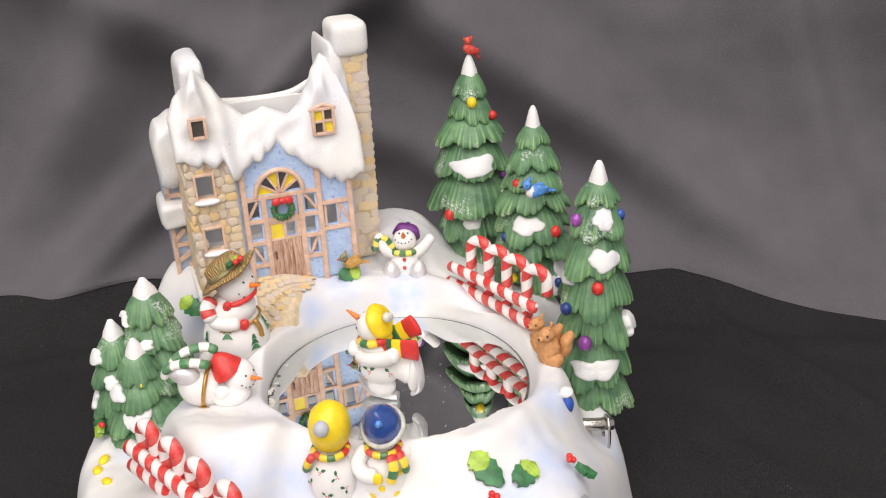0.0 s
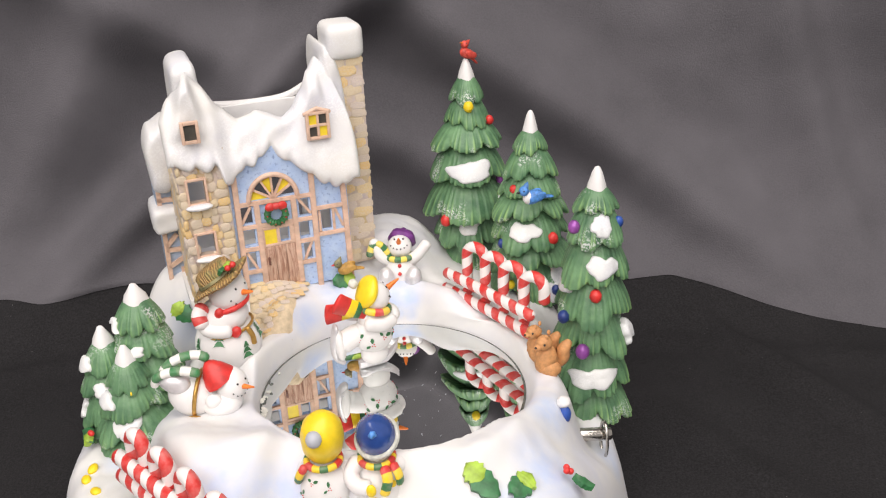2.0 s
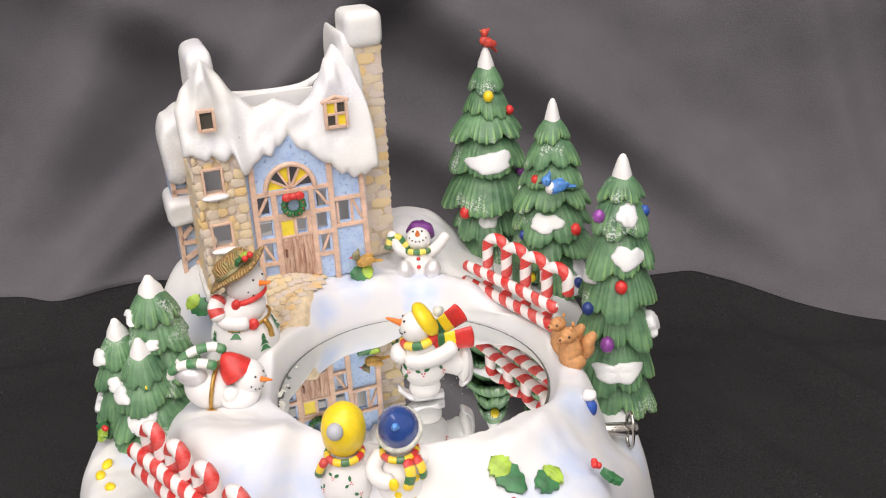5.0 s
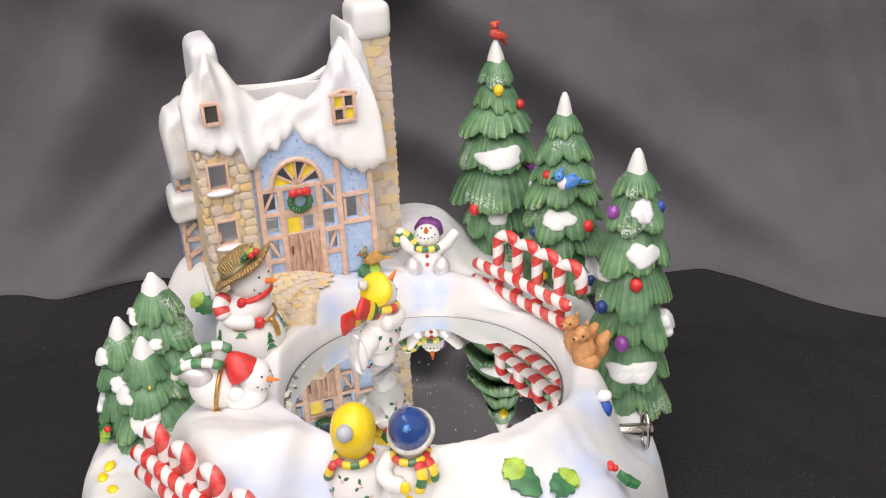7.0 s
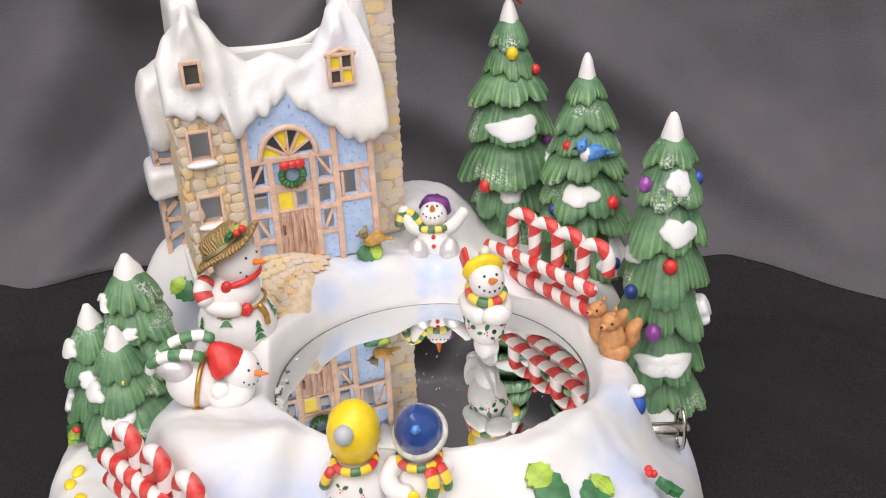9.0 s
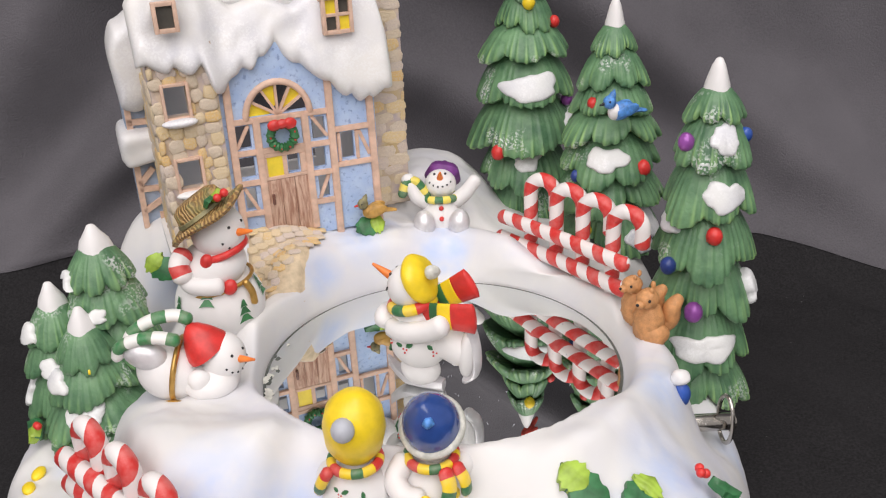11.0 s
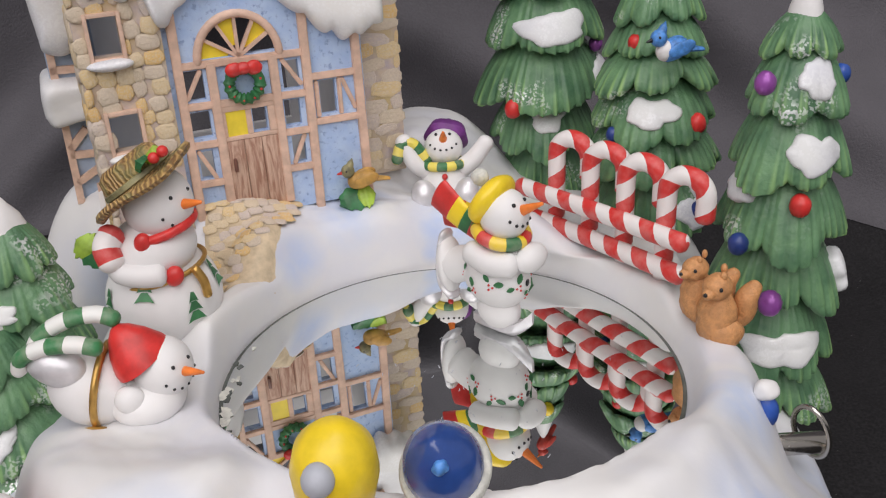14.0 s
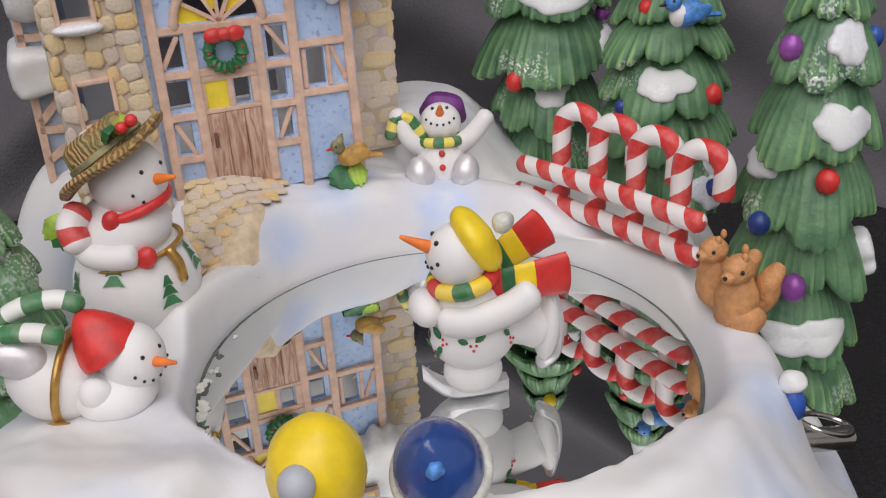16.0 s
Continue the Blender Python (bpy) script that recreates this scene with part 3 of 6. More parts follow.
def build_base():
    bm = bmesh.new()
    rings, seg = 230, 360
    cx, cy, rx, ry = FOOT
    rows = []
    for k in range(1, rings + 1):
        f = k / rings
        row = []
        for i in range(seg):
            a = 2 * math.pi * i / seg
            ca, sa = math.cos(a), math.sin(a)
            lim = 1.0 + 0.035 * noise.noise(Vector((ca * 2.2, sa * 2.2, 3))) + 0.018 * noise.noise(Vector((ca * 6, sa * 6, 8)))
            x, y = cx + rx * lim * f * ca, cy + ry * lim * f * sa
            h = height(x, y)
            # rounded shoulder down to the cloth
            d = (1 - f) / 0.13
            wall = math.sqrt(max(0.0, 1 - (1 - min(1, d)) ** 2)) if d < 1 else 1
            drop = 0.004 * noise.noise(Vector((x * 40, y * 40, 1)))
            z = h * (0.10 + 0.90 * wall) + drop * (1 - wall)
            x, y, z = ground(x, y, z)
            row.append(bm.verts.new((x, y, z)))
        rows.append(row)
    # worn soft, but for the edge of the pond
    co = np.array([[v.co[:] for v in row] for row in rows])
    keep = np.clip((np.hypot(co[..., 0] - POND[0], co[..., 1] - POND[1]) - 0.0655) / 0.006, 0, 1)[..., None]
    for _ in range(70):
        near = (np.roll(co, 1, 1) + np.roll(co, -1, 1)) / 4
        near[1:-1] += (co[2:] + co[:-2]) / 4
        near[0], near[-1] = co[0], co[-1]
        co += (near - co) * keep * 0.8
    for row, line, soft in zip(rows, co, keep):
        for v, p, k in zip(row, line, soft):
            v.co = p
            v.co.z += float(k[0]) * (0.0011 * fbm(p[0], p[1], 55, 4) + 0.0004 * fbm(p[0], p[1], 150, 6)) * smooth(0.01, 0.03, p[2])
    mid = bm.verts.new(ground(cx, cy))
    for i in range(seg):
        bm.faces.new((mid, rows[0][i], rows[0][(i + 1) % seg]))
    for a, b in zip(rows, rows[1:]):
        for i in range(seg):
            j = (i + 1) % seg
            bm.faces.new((a[i], b[i], b[j], a[j]))
    low = [bm.verts.new((v.co.x * 1.0, v.co.y, -0.003)) for v in rows[-1]]
    for i in range(seg):
        j = (i + 1) % seg
        bm.faces.new((rows[-1][i], low[i], low[j], rows[-1][j]))
    bm.faces.new(low[::-1])
    ob = part("snow_mound", bm, M_SNOW)
    tagged(ob, "glazed white ceramic snow mound with airbrushed blue hollows", "figurine base")


def build_pond():
    at_site()
    pond = thing("mirror_pond", pose(POND[0], POND[1], 0.0787), "round silvered mirror set in the snow as a frozen pond", "mirror")
    R = POND[2]
    part("glass_edge", lathe([(0, 0), (R - 0.0004, 0), (R, 0.0003), (R, 0.0011), (R - 0.0003, 0.0013), (R - 0.0012, 0.00135)], 160), M_GLASS_EDGE, pond, "grey ground glass edge")
    part("mirror_face", lathe([(0, 0.0014), (R - 0.0011, 0.0014)], 160), M_MIRROR, pond)
    rng = random.Random(5)
    for k in range(30):
        bm = bmesh.new()
        a = radians(rng.gauss(190, 16))
        r = R - abs(rng.gauss(0.0, 0.0013)) - 0.0008
        poly = []
        n = rng.randint(5, 8)
        s = rng.uniform(0.0004, 0.0014)
        for i in range(n):
            b = 2 * math.pi * i / n
            q = s * rng.uniform(0.5, 1.3)
            poly.append(bm.verts.new((r * math.cos(a) + q * math.cos(b), r * math.sin(a) + 1.6 * q * math.sin(b), 0.00146 + 0.000004 * k)))
        bm.faces.new(poly)
        part("worn_silvering", bm, M_POMPOM if k % 4 else M_GLASS_EDGE, pond, "flaked patch along the edge", smooth=False)
    marks = bmesh.new()
    for k in range(60):
        x, y, a, l = rng.gauss(0.012, 0.020), rng.gauss(-0.004, 0.020), rng.uniform(-0.5, 0.5) + 1.4, rng.uniform(0.0002, 0.0007)
        if math.hypot(x, y) > 0.055:
            continue
        dx, dy = l * math.cos(a), l * math.sin(a)
        marks.faces.new([marks.verts.new((x + p * dx - q * dy * 0.16, y + p * dy + q * dx * 0.16, 0.00145)) for p, q in ((-1, -1), (1, -1), (1, 1), (-1, 1))])
    tagged(part("scratches", marks, M_GREY, pond, smooth=False), "fine pale scratches", kind="stuff")


# ---------------------------------------------------------------- house
TAN_W = -0.0016


def stone_shapes(count=7):
    out = []
    rng = random.Random(11)
    for k in range(count):
        bm = bmesh.new()
        n = rng.randint(7, 9)
        rad = [rng.uniform(0.90, 1.06) * min(1.25, 1 / max(abs(math.cos(2 * math.pi * (i + 0.3) / n)), abs(math.sin(2 * math.pi * (i + 0.3) / n)))) / 1.08 for i in range(n)]
        rows = []
        for s, d in ((1.0, 0.10), (0.95, -0.50), (0.78, -0.88), (0.45, -1.02)):
            rows.append([bm.verts.new((0.5 * s * rad[i] * 1.12 * math.cos(2 * math.pi * (i + 0.3) / n), d, 0.5 * s * rad[i] * 1.12 * math.sin(2 * math.pi * (i + 0.3) / n))) for i in range(n)])
        for a, b in zip(rows, rows[1:]):
            for i in range(n):
                bm.faces.new((a[i], a[(i + 1) % n], b[(i + 1) % n], b[i]))
        tip = bm.verts.new((0, -1.08, 0))
        for i in range(n):
            bm.faces.new((rows[-1][i], rows[-1][(i + 1) % n], tip))
        me = bpy.data.meshes.new("stone")
        bmesh.ops.recalc_face_normals(bm, faces=bm.faces)
        bm.to_mesh(me)
        bm.free()
        me.materials.append(M_STONE)
        me.polygons.foreach_set("use_smooth", [True] * len(me.polygons))
        out.append(me)
    return out


def lay_stones(parent, place, width, tall, size, holes, seed, flatter=1.0, squarish=False):
    """Rows of uneven stones on a face; place maps (u, z) of the face to a pose in the parent."""
    rng = random.Random(seed)
    z = 0.0
    while z < tall - size * 0.3:
        hgt = size * rng.uniform(0.8, 1.15) * (0.75 if squarish else 1)
        u = -size * rng.uniform(0, 0.5)
        while u < width:
            wid = size * rng.uniform(0.85, 1.45) * (1.3 if squarish else 1)
            cu, cz = u + wid / 2, z + hgt / 2 + rng.uniform(-0.12, 0.12) * size
            if cu < width * 1.0 and cu > 0 and not any(h[0] - wid * 0.30 < cu < h[1] + wid * 0.30 and h[2] - hgt * 0.35 < cz < h[3] + hgt * 0.35 for h in holes):
                ob = new("stone", rng.choice(STONES))
                ob.parent = parent
                wid2 = min(wid, 2 * cu + 0.001, 2 * (width - cu) + 0.001)
                ob.matrix_basis = place(cu, cz) @ pose(0, 0, 0, 0, rng.uniform(-9, 9), 0) @ Matrix.Diagonal((wid2 * 1.08, 0.0011 * flatter * rng.uniform(0.7, 1.2), hgt * 1.08, 1))
            u += wid
        z += hgt


def timber(bm, u0, z0, u1, z1, half=0.0013, w0=TAN_W, w1=0.0006):
    """A slightly crooked squared beam on the front."""
    d = Vector((u1 - u0, z1 - z0))
    nrm = Vector((-d.y, d.x)).normalized() * half
    poly = [(u0 + nrm.x, z0 + nrm.y), (u0 - nrm.x, z0 - nrm.y), (u1 - nrm.x, z1 - nrm.y), (u1 + nrm.x, z1 + nrm.y)]
    prism(poly, w0, w1, bm)


def roof_top(u):
    pts = ((-0.046, 0.080), (-0.040, 0.092), (-0.034, 0.102), (-0.0235, 0.1135), (-0.018, 0.1075), (-0.010, 0.0955), (-0.002, 0.0880), (0.004, 0.0892), (0.008, 0.0908), (0.013, 0.0890),
           (0.020, 0.0858), (0.025, 0.089), (0.031, 0.0965), (0.0365, 0.1060), (0.042, 0.1125), (0.047, 0.108), (0.052, 0.092), (0.056, 0.070))
    for (a, za), (b, zb) in zip(pts, pts[1:]):
        if a <= u <= b:
            return za + (zb - za) * smooth(a, b, u) * 0.5 + (zb - za) * 0.5 * (u - a) / (b - a)
    return pts[0][1] if u < pts[0][0] else pts[-1][1]


def roof_eave(u):
    pts = ((-0.046, 0.073), (-0.030, 0.0695), (-0.0165, 0.070), (-0.0135, 0.060), (-0.0095, 0.0575), (-0.0065, 0.063), (-0.001, 0.0660), (0.004, 0.0685), (0.0085, 0.0745), (0.012, 0.073),
           (0.018, 0.0655), (0.026, 0.0595), (0.034, 0.0545), (0.041, 0.0495), (0.048, 0.0485), (0.056, 0.052))
    z = pts[-1][1]
    for (a, za), (b, zb) in zip(pts, pts[1:]):
        if a <= u <= b:
            z = za + (zb - za) * (u - a) / (b - a)
            break
    return z + 0.0014 - 0.0046 * abs(math.sin(u * 400 + 0.9 + 0.8 * math.sin(u * 130))) ** 0.55 * (0.75 + 0.35 * math.sin(u * 210))


def build_roof_snow(parent):
    bm = bmesh.new()
    nu, nv = 150, 34
    front, back = [], []
    for i in range(nu + 1):
        u = -0.0398 + 0.0958 * i / nu
        lo, hi = roof_eave(u), roof_top(u)
        end = min(1, (u + 0.0398) / 0.004, (0.056 - u) / 0.004)
        fr, bk = [], []
        for j in range(nv + 1):
            t = j / nv
            z = lo + (hi - lo) * t
            lean = -0.0030 + 0.022 * max(0, (z - 0.055) / 0.06) ** 1.25
            lean -= 0.004 * smooth(-0.008, -0.016, u)
            # gabled dormers stand upright out of the slope
            for du, dz, wide, at in ((-0.0262, 0.1120, 0.0125, 0.0015), (0.0370, 0.1030, 0.0135, 0.0075)):
                k = (dz - z) / 0.030
                g = smooth(0, 0.55, 1 - abs(u - du) / (wide * (0.25 + 0.75 * min(1, max(0, k))))) * smooth(-0.05, 0.12, k) * smooth(1.25, 0.75, k)
                lean += (min(lean, at) - lean) * g
            puff = 0.0042 * math.sqrt(max(0, 1 - (2 * min(t * (hi - lo) / 0.012, 0.5) - 1) ** 2)) if t * (hi - lo) < 0.006 else 0.0042
            puff *= math.sqrt(max(0.02, 1 - (1 - min(1, end)) ** 2)) * math.sqrt(max(0.0, 1 - max(0, (t - 0.9) / 0.1) ** 2))
            runnel = 0.0018 * (abs(math.sin(u * 430 + 0.9)) - 0.6) * max(0.0, 1 - t * (hi - lo) / 0.009) ** 1.5
            puff += (runnel + 0.0010 * fbm(u, z, 95, 2)) * min(1, end)
            fr.append(bm.verts.new((u, lean - puff, z)))
            bk.append(bm.verts.new((u, lean + 0.0035, z)))
        front.append(fr)
        back.append(bk)
    for i in range(nu):
        for j in range(nv):
            bm.faces.new((front[i][j], front[i + 1][j], front[i + 1][j + 1], front[i][j + 1]))
            bm.faces.new((back[i][j], back[i][j + 1], back[i + 1][j + 1], back[i + 1][j]))
        bm.faces.new((front[i][0], back[i][0], back[i + 1][0], front[i + 1][0]))
        bm.faces.new((front[i][nv], front[i + 1][nv], back[i + 1][nv], back[i][nv]))
    for e in (0, nu):
        for j in range(nv):
            q = (front[e][j], front[e][j + 1], back[e][j + 1], back[e][j])
            bm.faces.new(q)
    for _ in range(5):
        bmesh.ops.smooth_vert(bm, verts=bm.verts, factor=0.5, use_axis_x=True, use_axis_y=True, use_axis_z=True)
    return part("roof_snow", bm, M_SNOW_CAP, parent, "thick glittering snow with dripping eaves")


def slab(points, w0, w1, puff, seed, name, parent, label=""):
    """A rounded snow slab: an outline in (u, z), from w0 to w1 deep."""
    bm = bmesh.new()
    cu, cz = sum(p[0] for p in points) / len(points), sum(p[1] for p in points) / len(points)
    loop = [q for q in bezier([(u, z, 0) for u, z in points + points[:1]], 6)][:-1]
    rows = []
    steps = ((w0, 0.0), (w0, 0.25), (w0, 0.48), (w0 + puff * 0.05, 0.66), (w0 + puff * 0.18, 0.80), (w0 + puff * 0.42, 0.91), (w0 + puff, 1.0), ((w0 + w1) / 2, 1.0), (w1 - puff, 1.0), (w1 - puff * 0.4, 0.92), (w1, 0.75), (w1, 0.0))
    for w, s in steps:
        rows.append([bm.verts.new((cu + (q.x - cu) * s, w + 0.0013 * noise.noise(Vector(((cu + (q.x - cu) * s) * 130, w * 130, (cz + (q.y - cz) * s) * 130 + seed))), cz + (q.y - cz) * s)) for q in loop] if s else [bm.verts.new((cu, w, cz))])
    for a, b in zip(rows, rows[1:]):
        n = len(loop)
        for i in range(n):
            j = (i + 1) % n
            if len(a) == 1:
                bm.faces.new((a[0], b[j], b[i]))
            elif len(b) == 1:
                bm.faces.new((a[i], a[j], b[0]))
            else:
                bm.faces.new((a[i], a[j], b[j], b[i]))
    return part(name, bm, M_SNOW_CAP, parent, label)


def window_frame(parent, u0, u1, z0, z1, w, bar=0.0012, cross=False, name="window_frame"):
    for a in ((u0 - bar, z0 - bar, u0, z1 + bar), (u1, z0 - bar, u1 + bar, z1 + bar), (u0, z0 - bar, u1, z0), (u0, z1, u1, z1 + bar)):
        part(name, box((a[0], w - 0.0014, a[1]), (a[2], w + 0.0012, a[3]), 0.0003), M_TAN, parent)
    if cross:
        cu, cz = (u0 + u1) / 2, (z0 + z1) / 2
        part("glazing_bar", box((cu - 0.0006, w - 0.0012, z0), (cu + 0.0006, w + 0.001, z1), 0.0002), M_TAN, parent)
        part("glazing_bar", box((u0, w - 0.0011, cz - 0.0006), (u1, w + 0.001, cz + 0.0006), 0.0002), M_TAN, parent)


def build_house():
    at_site("house")
    house = thing("cottage", pose(-0.089, 0.0735, 0.105, 0, 0, 20), "snow-roofed ceramic cottage in blue stucco with stone tower and chimney", "house")
    holes = [(-0.0077, -0.0018, 0.0228, 0.0312), (0.0216, 0.0267, 0.0222, 0.0306), (0.0112, 0.0156, 0.0222, 0.0298), (-0.0077, -0.0020, 0.0348, 0.0440), (0.0222, 0.0275, 0.0340, 0.0432),
             (-0.0071, -0.0027, 0.0095, 0.0185), (0.0227, 0.0270, 0.0095, 0.0185), (0.0335, 0.0388, 0.0240, 0.0352), (-0.0022, 0.0212, 0.0470, 0.0595)]
    wall = part("front_wall", pierced(-0.0125, 0.0485, -0.006, 0.0755, holes, 0.0, 0.0022), M_STUCCO, house, "pitted sky-blue stucco wall", smooth=False)
    # spandrels that turn the upper opening into a half round
    for sgn in (-1, 1):
        pts = [(0.0095 + sgn * 0.0117, 0.0470)] + [(0.0095 + sgn * 0.0115 * math.cos(radians(a)), 0.0472 + 0.0122 * math.sin(radians(a))) for a in range(0, 91, 10)] + [(0.0095 + sgn * 0.0117, 0.0596)]
        part("spandrel", prism(pts, 0.0001, 0.0021), M_STUCCO, wall, smooth=False)
    # side and back walls of the hollow shell
    part("side_wall", box((0.0463, 0.0022, -0.006), (0.0485, 0.058, 0.079), 0.0003), M_WHITE, house, "plain white glazed wall")
    part("back_wall", pierced(-0.0390, 0.0485, -0.006, 0.0790, [(-0.014, 0.036, 0.006, 0.048)], 0.058, 0.0605), M_WHITE, house, "plain white back wall with a tea-light opening", smooth=False)
    part("floor_slab", box((-0.039, 0.0022, -0.007), (0.0463, 0.058, -0.003), 0.0003), M_WHITE, house)
    # timber frame
    beams = {"post": ((-0.0095, -0.010, -0.0090, 0.064), (0.0005, -0.003, 0.0005, 0.046), (0.0197, -0.003, 0.0195, 0.046), (0.0297, -0.010, 0.0300, 0.062), (0.0470, -0.010, 0.0462, 0.052)),
             "beam": ((-0.0105, 0.0457, 0.0310, 0.0452), (-0.0100, 0.0332, 0.0310, 0.0322), (-0.0092, 0.0208, 0.0008, 0.0206), (0.0196, 0.0203, 0.0300, 0.0201), (-0.0090, 0.0080, 0.0004, 0.0078),
                      (0.0196, 0.0080, 0.0298, 0.0079), (0.0310, 0.0370, 0.0465, 0.0368), (0.0310, 0.0222, 0.0468, 0.0220)),
             "brace": ((-0.0026, 0.0440, -0.0078, 0.0352), (0.0222, 0.0440, 0.0280, 0.0350), (-0.0072, 0.0190, -0.0026, 0.0090), (0.0272, 0.0190, 0.0226, 0.0092), (0.0410, 0.0352, 0.0450, 0.0245), (0.0400, 0.0235, 0.0400, 0.0355), (0.0325, 0.0235, 0.0325, 0.0355))}
    for kind, rows in beams.items():
        for r in rows:
            bm = bmesh.new()
            timber(bm, *r, half=0.0014 if kind == "post" else 0.0011 if kind == "beam" else 0.0007, w0=-0.0017 if kind == "post" else -0.0013 if kind == "beam" else -0.0009)
            bmesh.ops.bevel(bm, geom=bm.edges[:], offset=0.0003, segments=2, affect="EDGES")
            part(kind, bm, M_TAN, house)
    part("arch", tube([(0.0095 + 0.0125 * math.cos(radians(a)), -0.0005, 0.0462 + 0.0133 * math.sin(radians(a))) for a in range(0, 181, 9)], 0.0013, 10), M_TAN, house, "round-headed timber arch over the door")
    # fan light: yellow and open wedges
    for k in range(6):
        a0, a1 = radians(180 - 30 * k), radians(150 - 30 * k)
        if k in (0, 2, 4):
            pts = [(0.0095 + r * math.cos(a), 0.0470 + r * 1.04 * math.sin(a)) for r, a in ((0.003, a0), (0.0118, a0), (0.0120, (a0 + a1) / 2), (0.0118, a1), (0.003, a1))]
            part("fan_pane", prism(pts, 0.0006, 0.0014), M_PANE, house, "yellow painted pane", smooth=False)
        if k:
            bm = bmesh.new()
            timber(bm, 0.0095, 0.0465, 0.0095 + 0.0122 * math.cos(a0), 0.0470 + 0.0126 * math.sin(a0), half=0.0005, w0=-0.0007)
            part("fan_bar", bm, M_TAN, house, smooth=False)
    # door
    door = part("door", box((0.0016, -0.0004, -0.0035), (0.0186, 0.0001, 0.0206), 0.0001), M_PLANK, house, "closed plank door of grained pinkish wood")
    for k in range(3):
        part("plank", box((0.0018 + 0.0056 * k, -0.0011, -0.0034), (0.0072 + 0.0056 * k, -0.0004, 0.0205), 0.0003), M_PLANK, door)
    part("handle", box((0.0030, -0.0024, 0.0105), (0.0042, -0.0009, 0.0150), 0.0005), paint("brown_handle", (0.16, 0.07, 0.05), 0.4), door, "small brown pull handle")
    for a in ((0.0016, 0.0206, 0.0186, 0.0220), (0.0016, 0.0300, 0.0186, 0.0318), (0.0090, 0.0220, 0.0108, 0.0300), (0.0016, 0.0220, 0.0028, 0.0300), (0.0160, 0.0220, 0.0186, 0.0300)):
        part("door_rail", box((a[0], -0.0011, a[1]), (a[2], 0.0, a[3]), 0.0003), M_TAN, door)
    part("door_pane", box((0.0028, -0.0006, 0.0220), (0.0090, -0.0001, 0.0300), 0.0), M_PANE, door, "yellow painted pane", smooth=False)
    # wreath with its bow
    wreath = thing("wreath", pose(-0.089, 0.0735, 0.105, 0, 0, 20) @ pose(0.0098, -0.0026, 0.0385), "green holly wreath with a red bow above the door", "wreath")
    ring = bmesh.new()
    rng = random.Random(3)
    tube([(0.0047 * math.cos(a), 0, 0.0047 * math.sin(a)) for a in [2 * math.pi * i / 32 for i in range(32)]], [0.0017 + 0.0004 * math.sin(i * 3.1) for i in range(32)], 10, ring, closed=True, up=(0, 1, 0))
    part("ring", ring, M_GREEN, wreath)
    for k in range(9):
        a = 2 * math.pi * k / 9 + 0.3
        part("berry", ell((0.0049 * math.cos(a), -0.0015, 0.0049 * math.sin(a)), 0.00045, seg=8, ring=6), M_RED, wreath)
    bow = ell((0, -0.0018, 0.0053), (0.0030, 0.0016, 0.0019), lump=0.0003, freq=500)
    for s in (-1, 1):
        ell((s * 0.0030, -0.0018, 0.0052), (0.0027, 0.0016, 0.0022), (0, s * 5, 0), bm=bow, lump=0.0003, freq=500)
    part("bow", bow, M_RED, wreath)
    # tower
    tw = [(-0.0316, -0.0237, 0.0522, 0.0637), (-0.0312, -0.0228, 0.0240, 0.0352)]
    tower = part("tower", pierced(-0.0358, -0.0122, -0.010, 0.078, tw, -0.0030, 0.0005), M_MORTAR, house, "square tower faced with ochre and lilac fieldstones", smooth=False)
    part("tower_side", box((-0.0361, -0.0028, -0.012), (-0.0335, 0.060, 0.073), 0.0005), M_MORTAR, tower)
    part("tower_return", box((-0.0140, -0.0029, -0.008), (-0.0122, 0.0010, 0.070), 0.0004), M_MORTAR, tower)
    lay_stones(tower, lambda u, z: pose(-0.0359 + u, -0.0031, -0.008 + z), 0.0137, 0.077, 0.0050, [(h[0] + 0.0359, h[1] + 0.0359, h[2] + 0.008, h[3] + 0.008) for h in tw], 2)
    lay_stones(tower, lambda u, z: pose(-0.0222 + u, -0.0031, -0.006 + z), 0.0090, 0.074, 0.0047, [], 7, 0.8)
    lay_stones(tower, lambda u, z: pose(-0.0362, 0.056 - u, -0.008 + z, 0, 0, -90), 0.058, 0.071, 0.0060, [], 4)
    for k, h in enumerate(tw):
        window_frame(tower, *h, -0.0036)
        s = ell(((h[0] + h[1]) / 2, -0.0055, h[2] - 0.0018), (0.0066, 0.0030, 0.0017), lump=0.0006)
        part("sill_snow", s, M_SNOW_CAP, tower, "snow lying on the window sill")
    # chimney
    chimney = part("chimney", box((0.0500, 0.012, -0.005), (0.0655, 0.030, 0.114), 0.0008), M_MORTAR, house, "tall chimney of ochre and grey stone blocks")
    lay_stones(chimney, lambda u, z: pose(0.0503 + u, 0.0119, -0.004 + z), 0.0145, 0.115, 0.0060, [], 9, 0.22, True)
    part("chimney_cap", box((0.0475, 0.009, 0.1090), (0.0668, 0.033, 0.1272), 0.0055, segments=4), M_SNOW_CAP, chimney, "rounded cap of snow")
    # roof and gables
    roof = build_roof_snow(house)
    slab([(-0.0305, 0.080), (-0.0300, 0.104), (-0.0290, 0.1125), (-0.0245, 0.1155), (-0.0185, 0.1150), (-0.0170, 0.106), (-0.0155, 0.080)], 0.016, 0.052, 0.004, 1, "left_gable", roof)
    slab([(0.0450, 0.080), (0.0445, 0.102), (0.0452, 0.1140), (0.0475, 0.1165), (0.0515, 0.110), (0.0545, 0.095), (0.0552, 0.062), (0.048, 0.060)], 0.010, 0.050, 0.004, 2, "right_gable", roof)
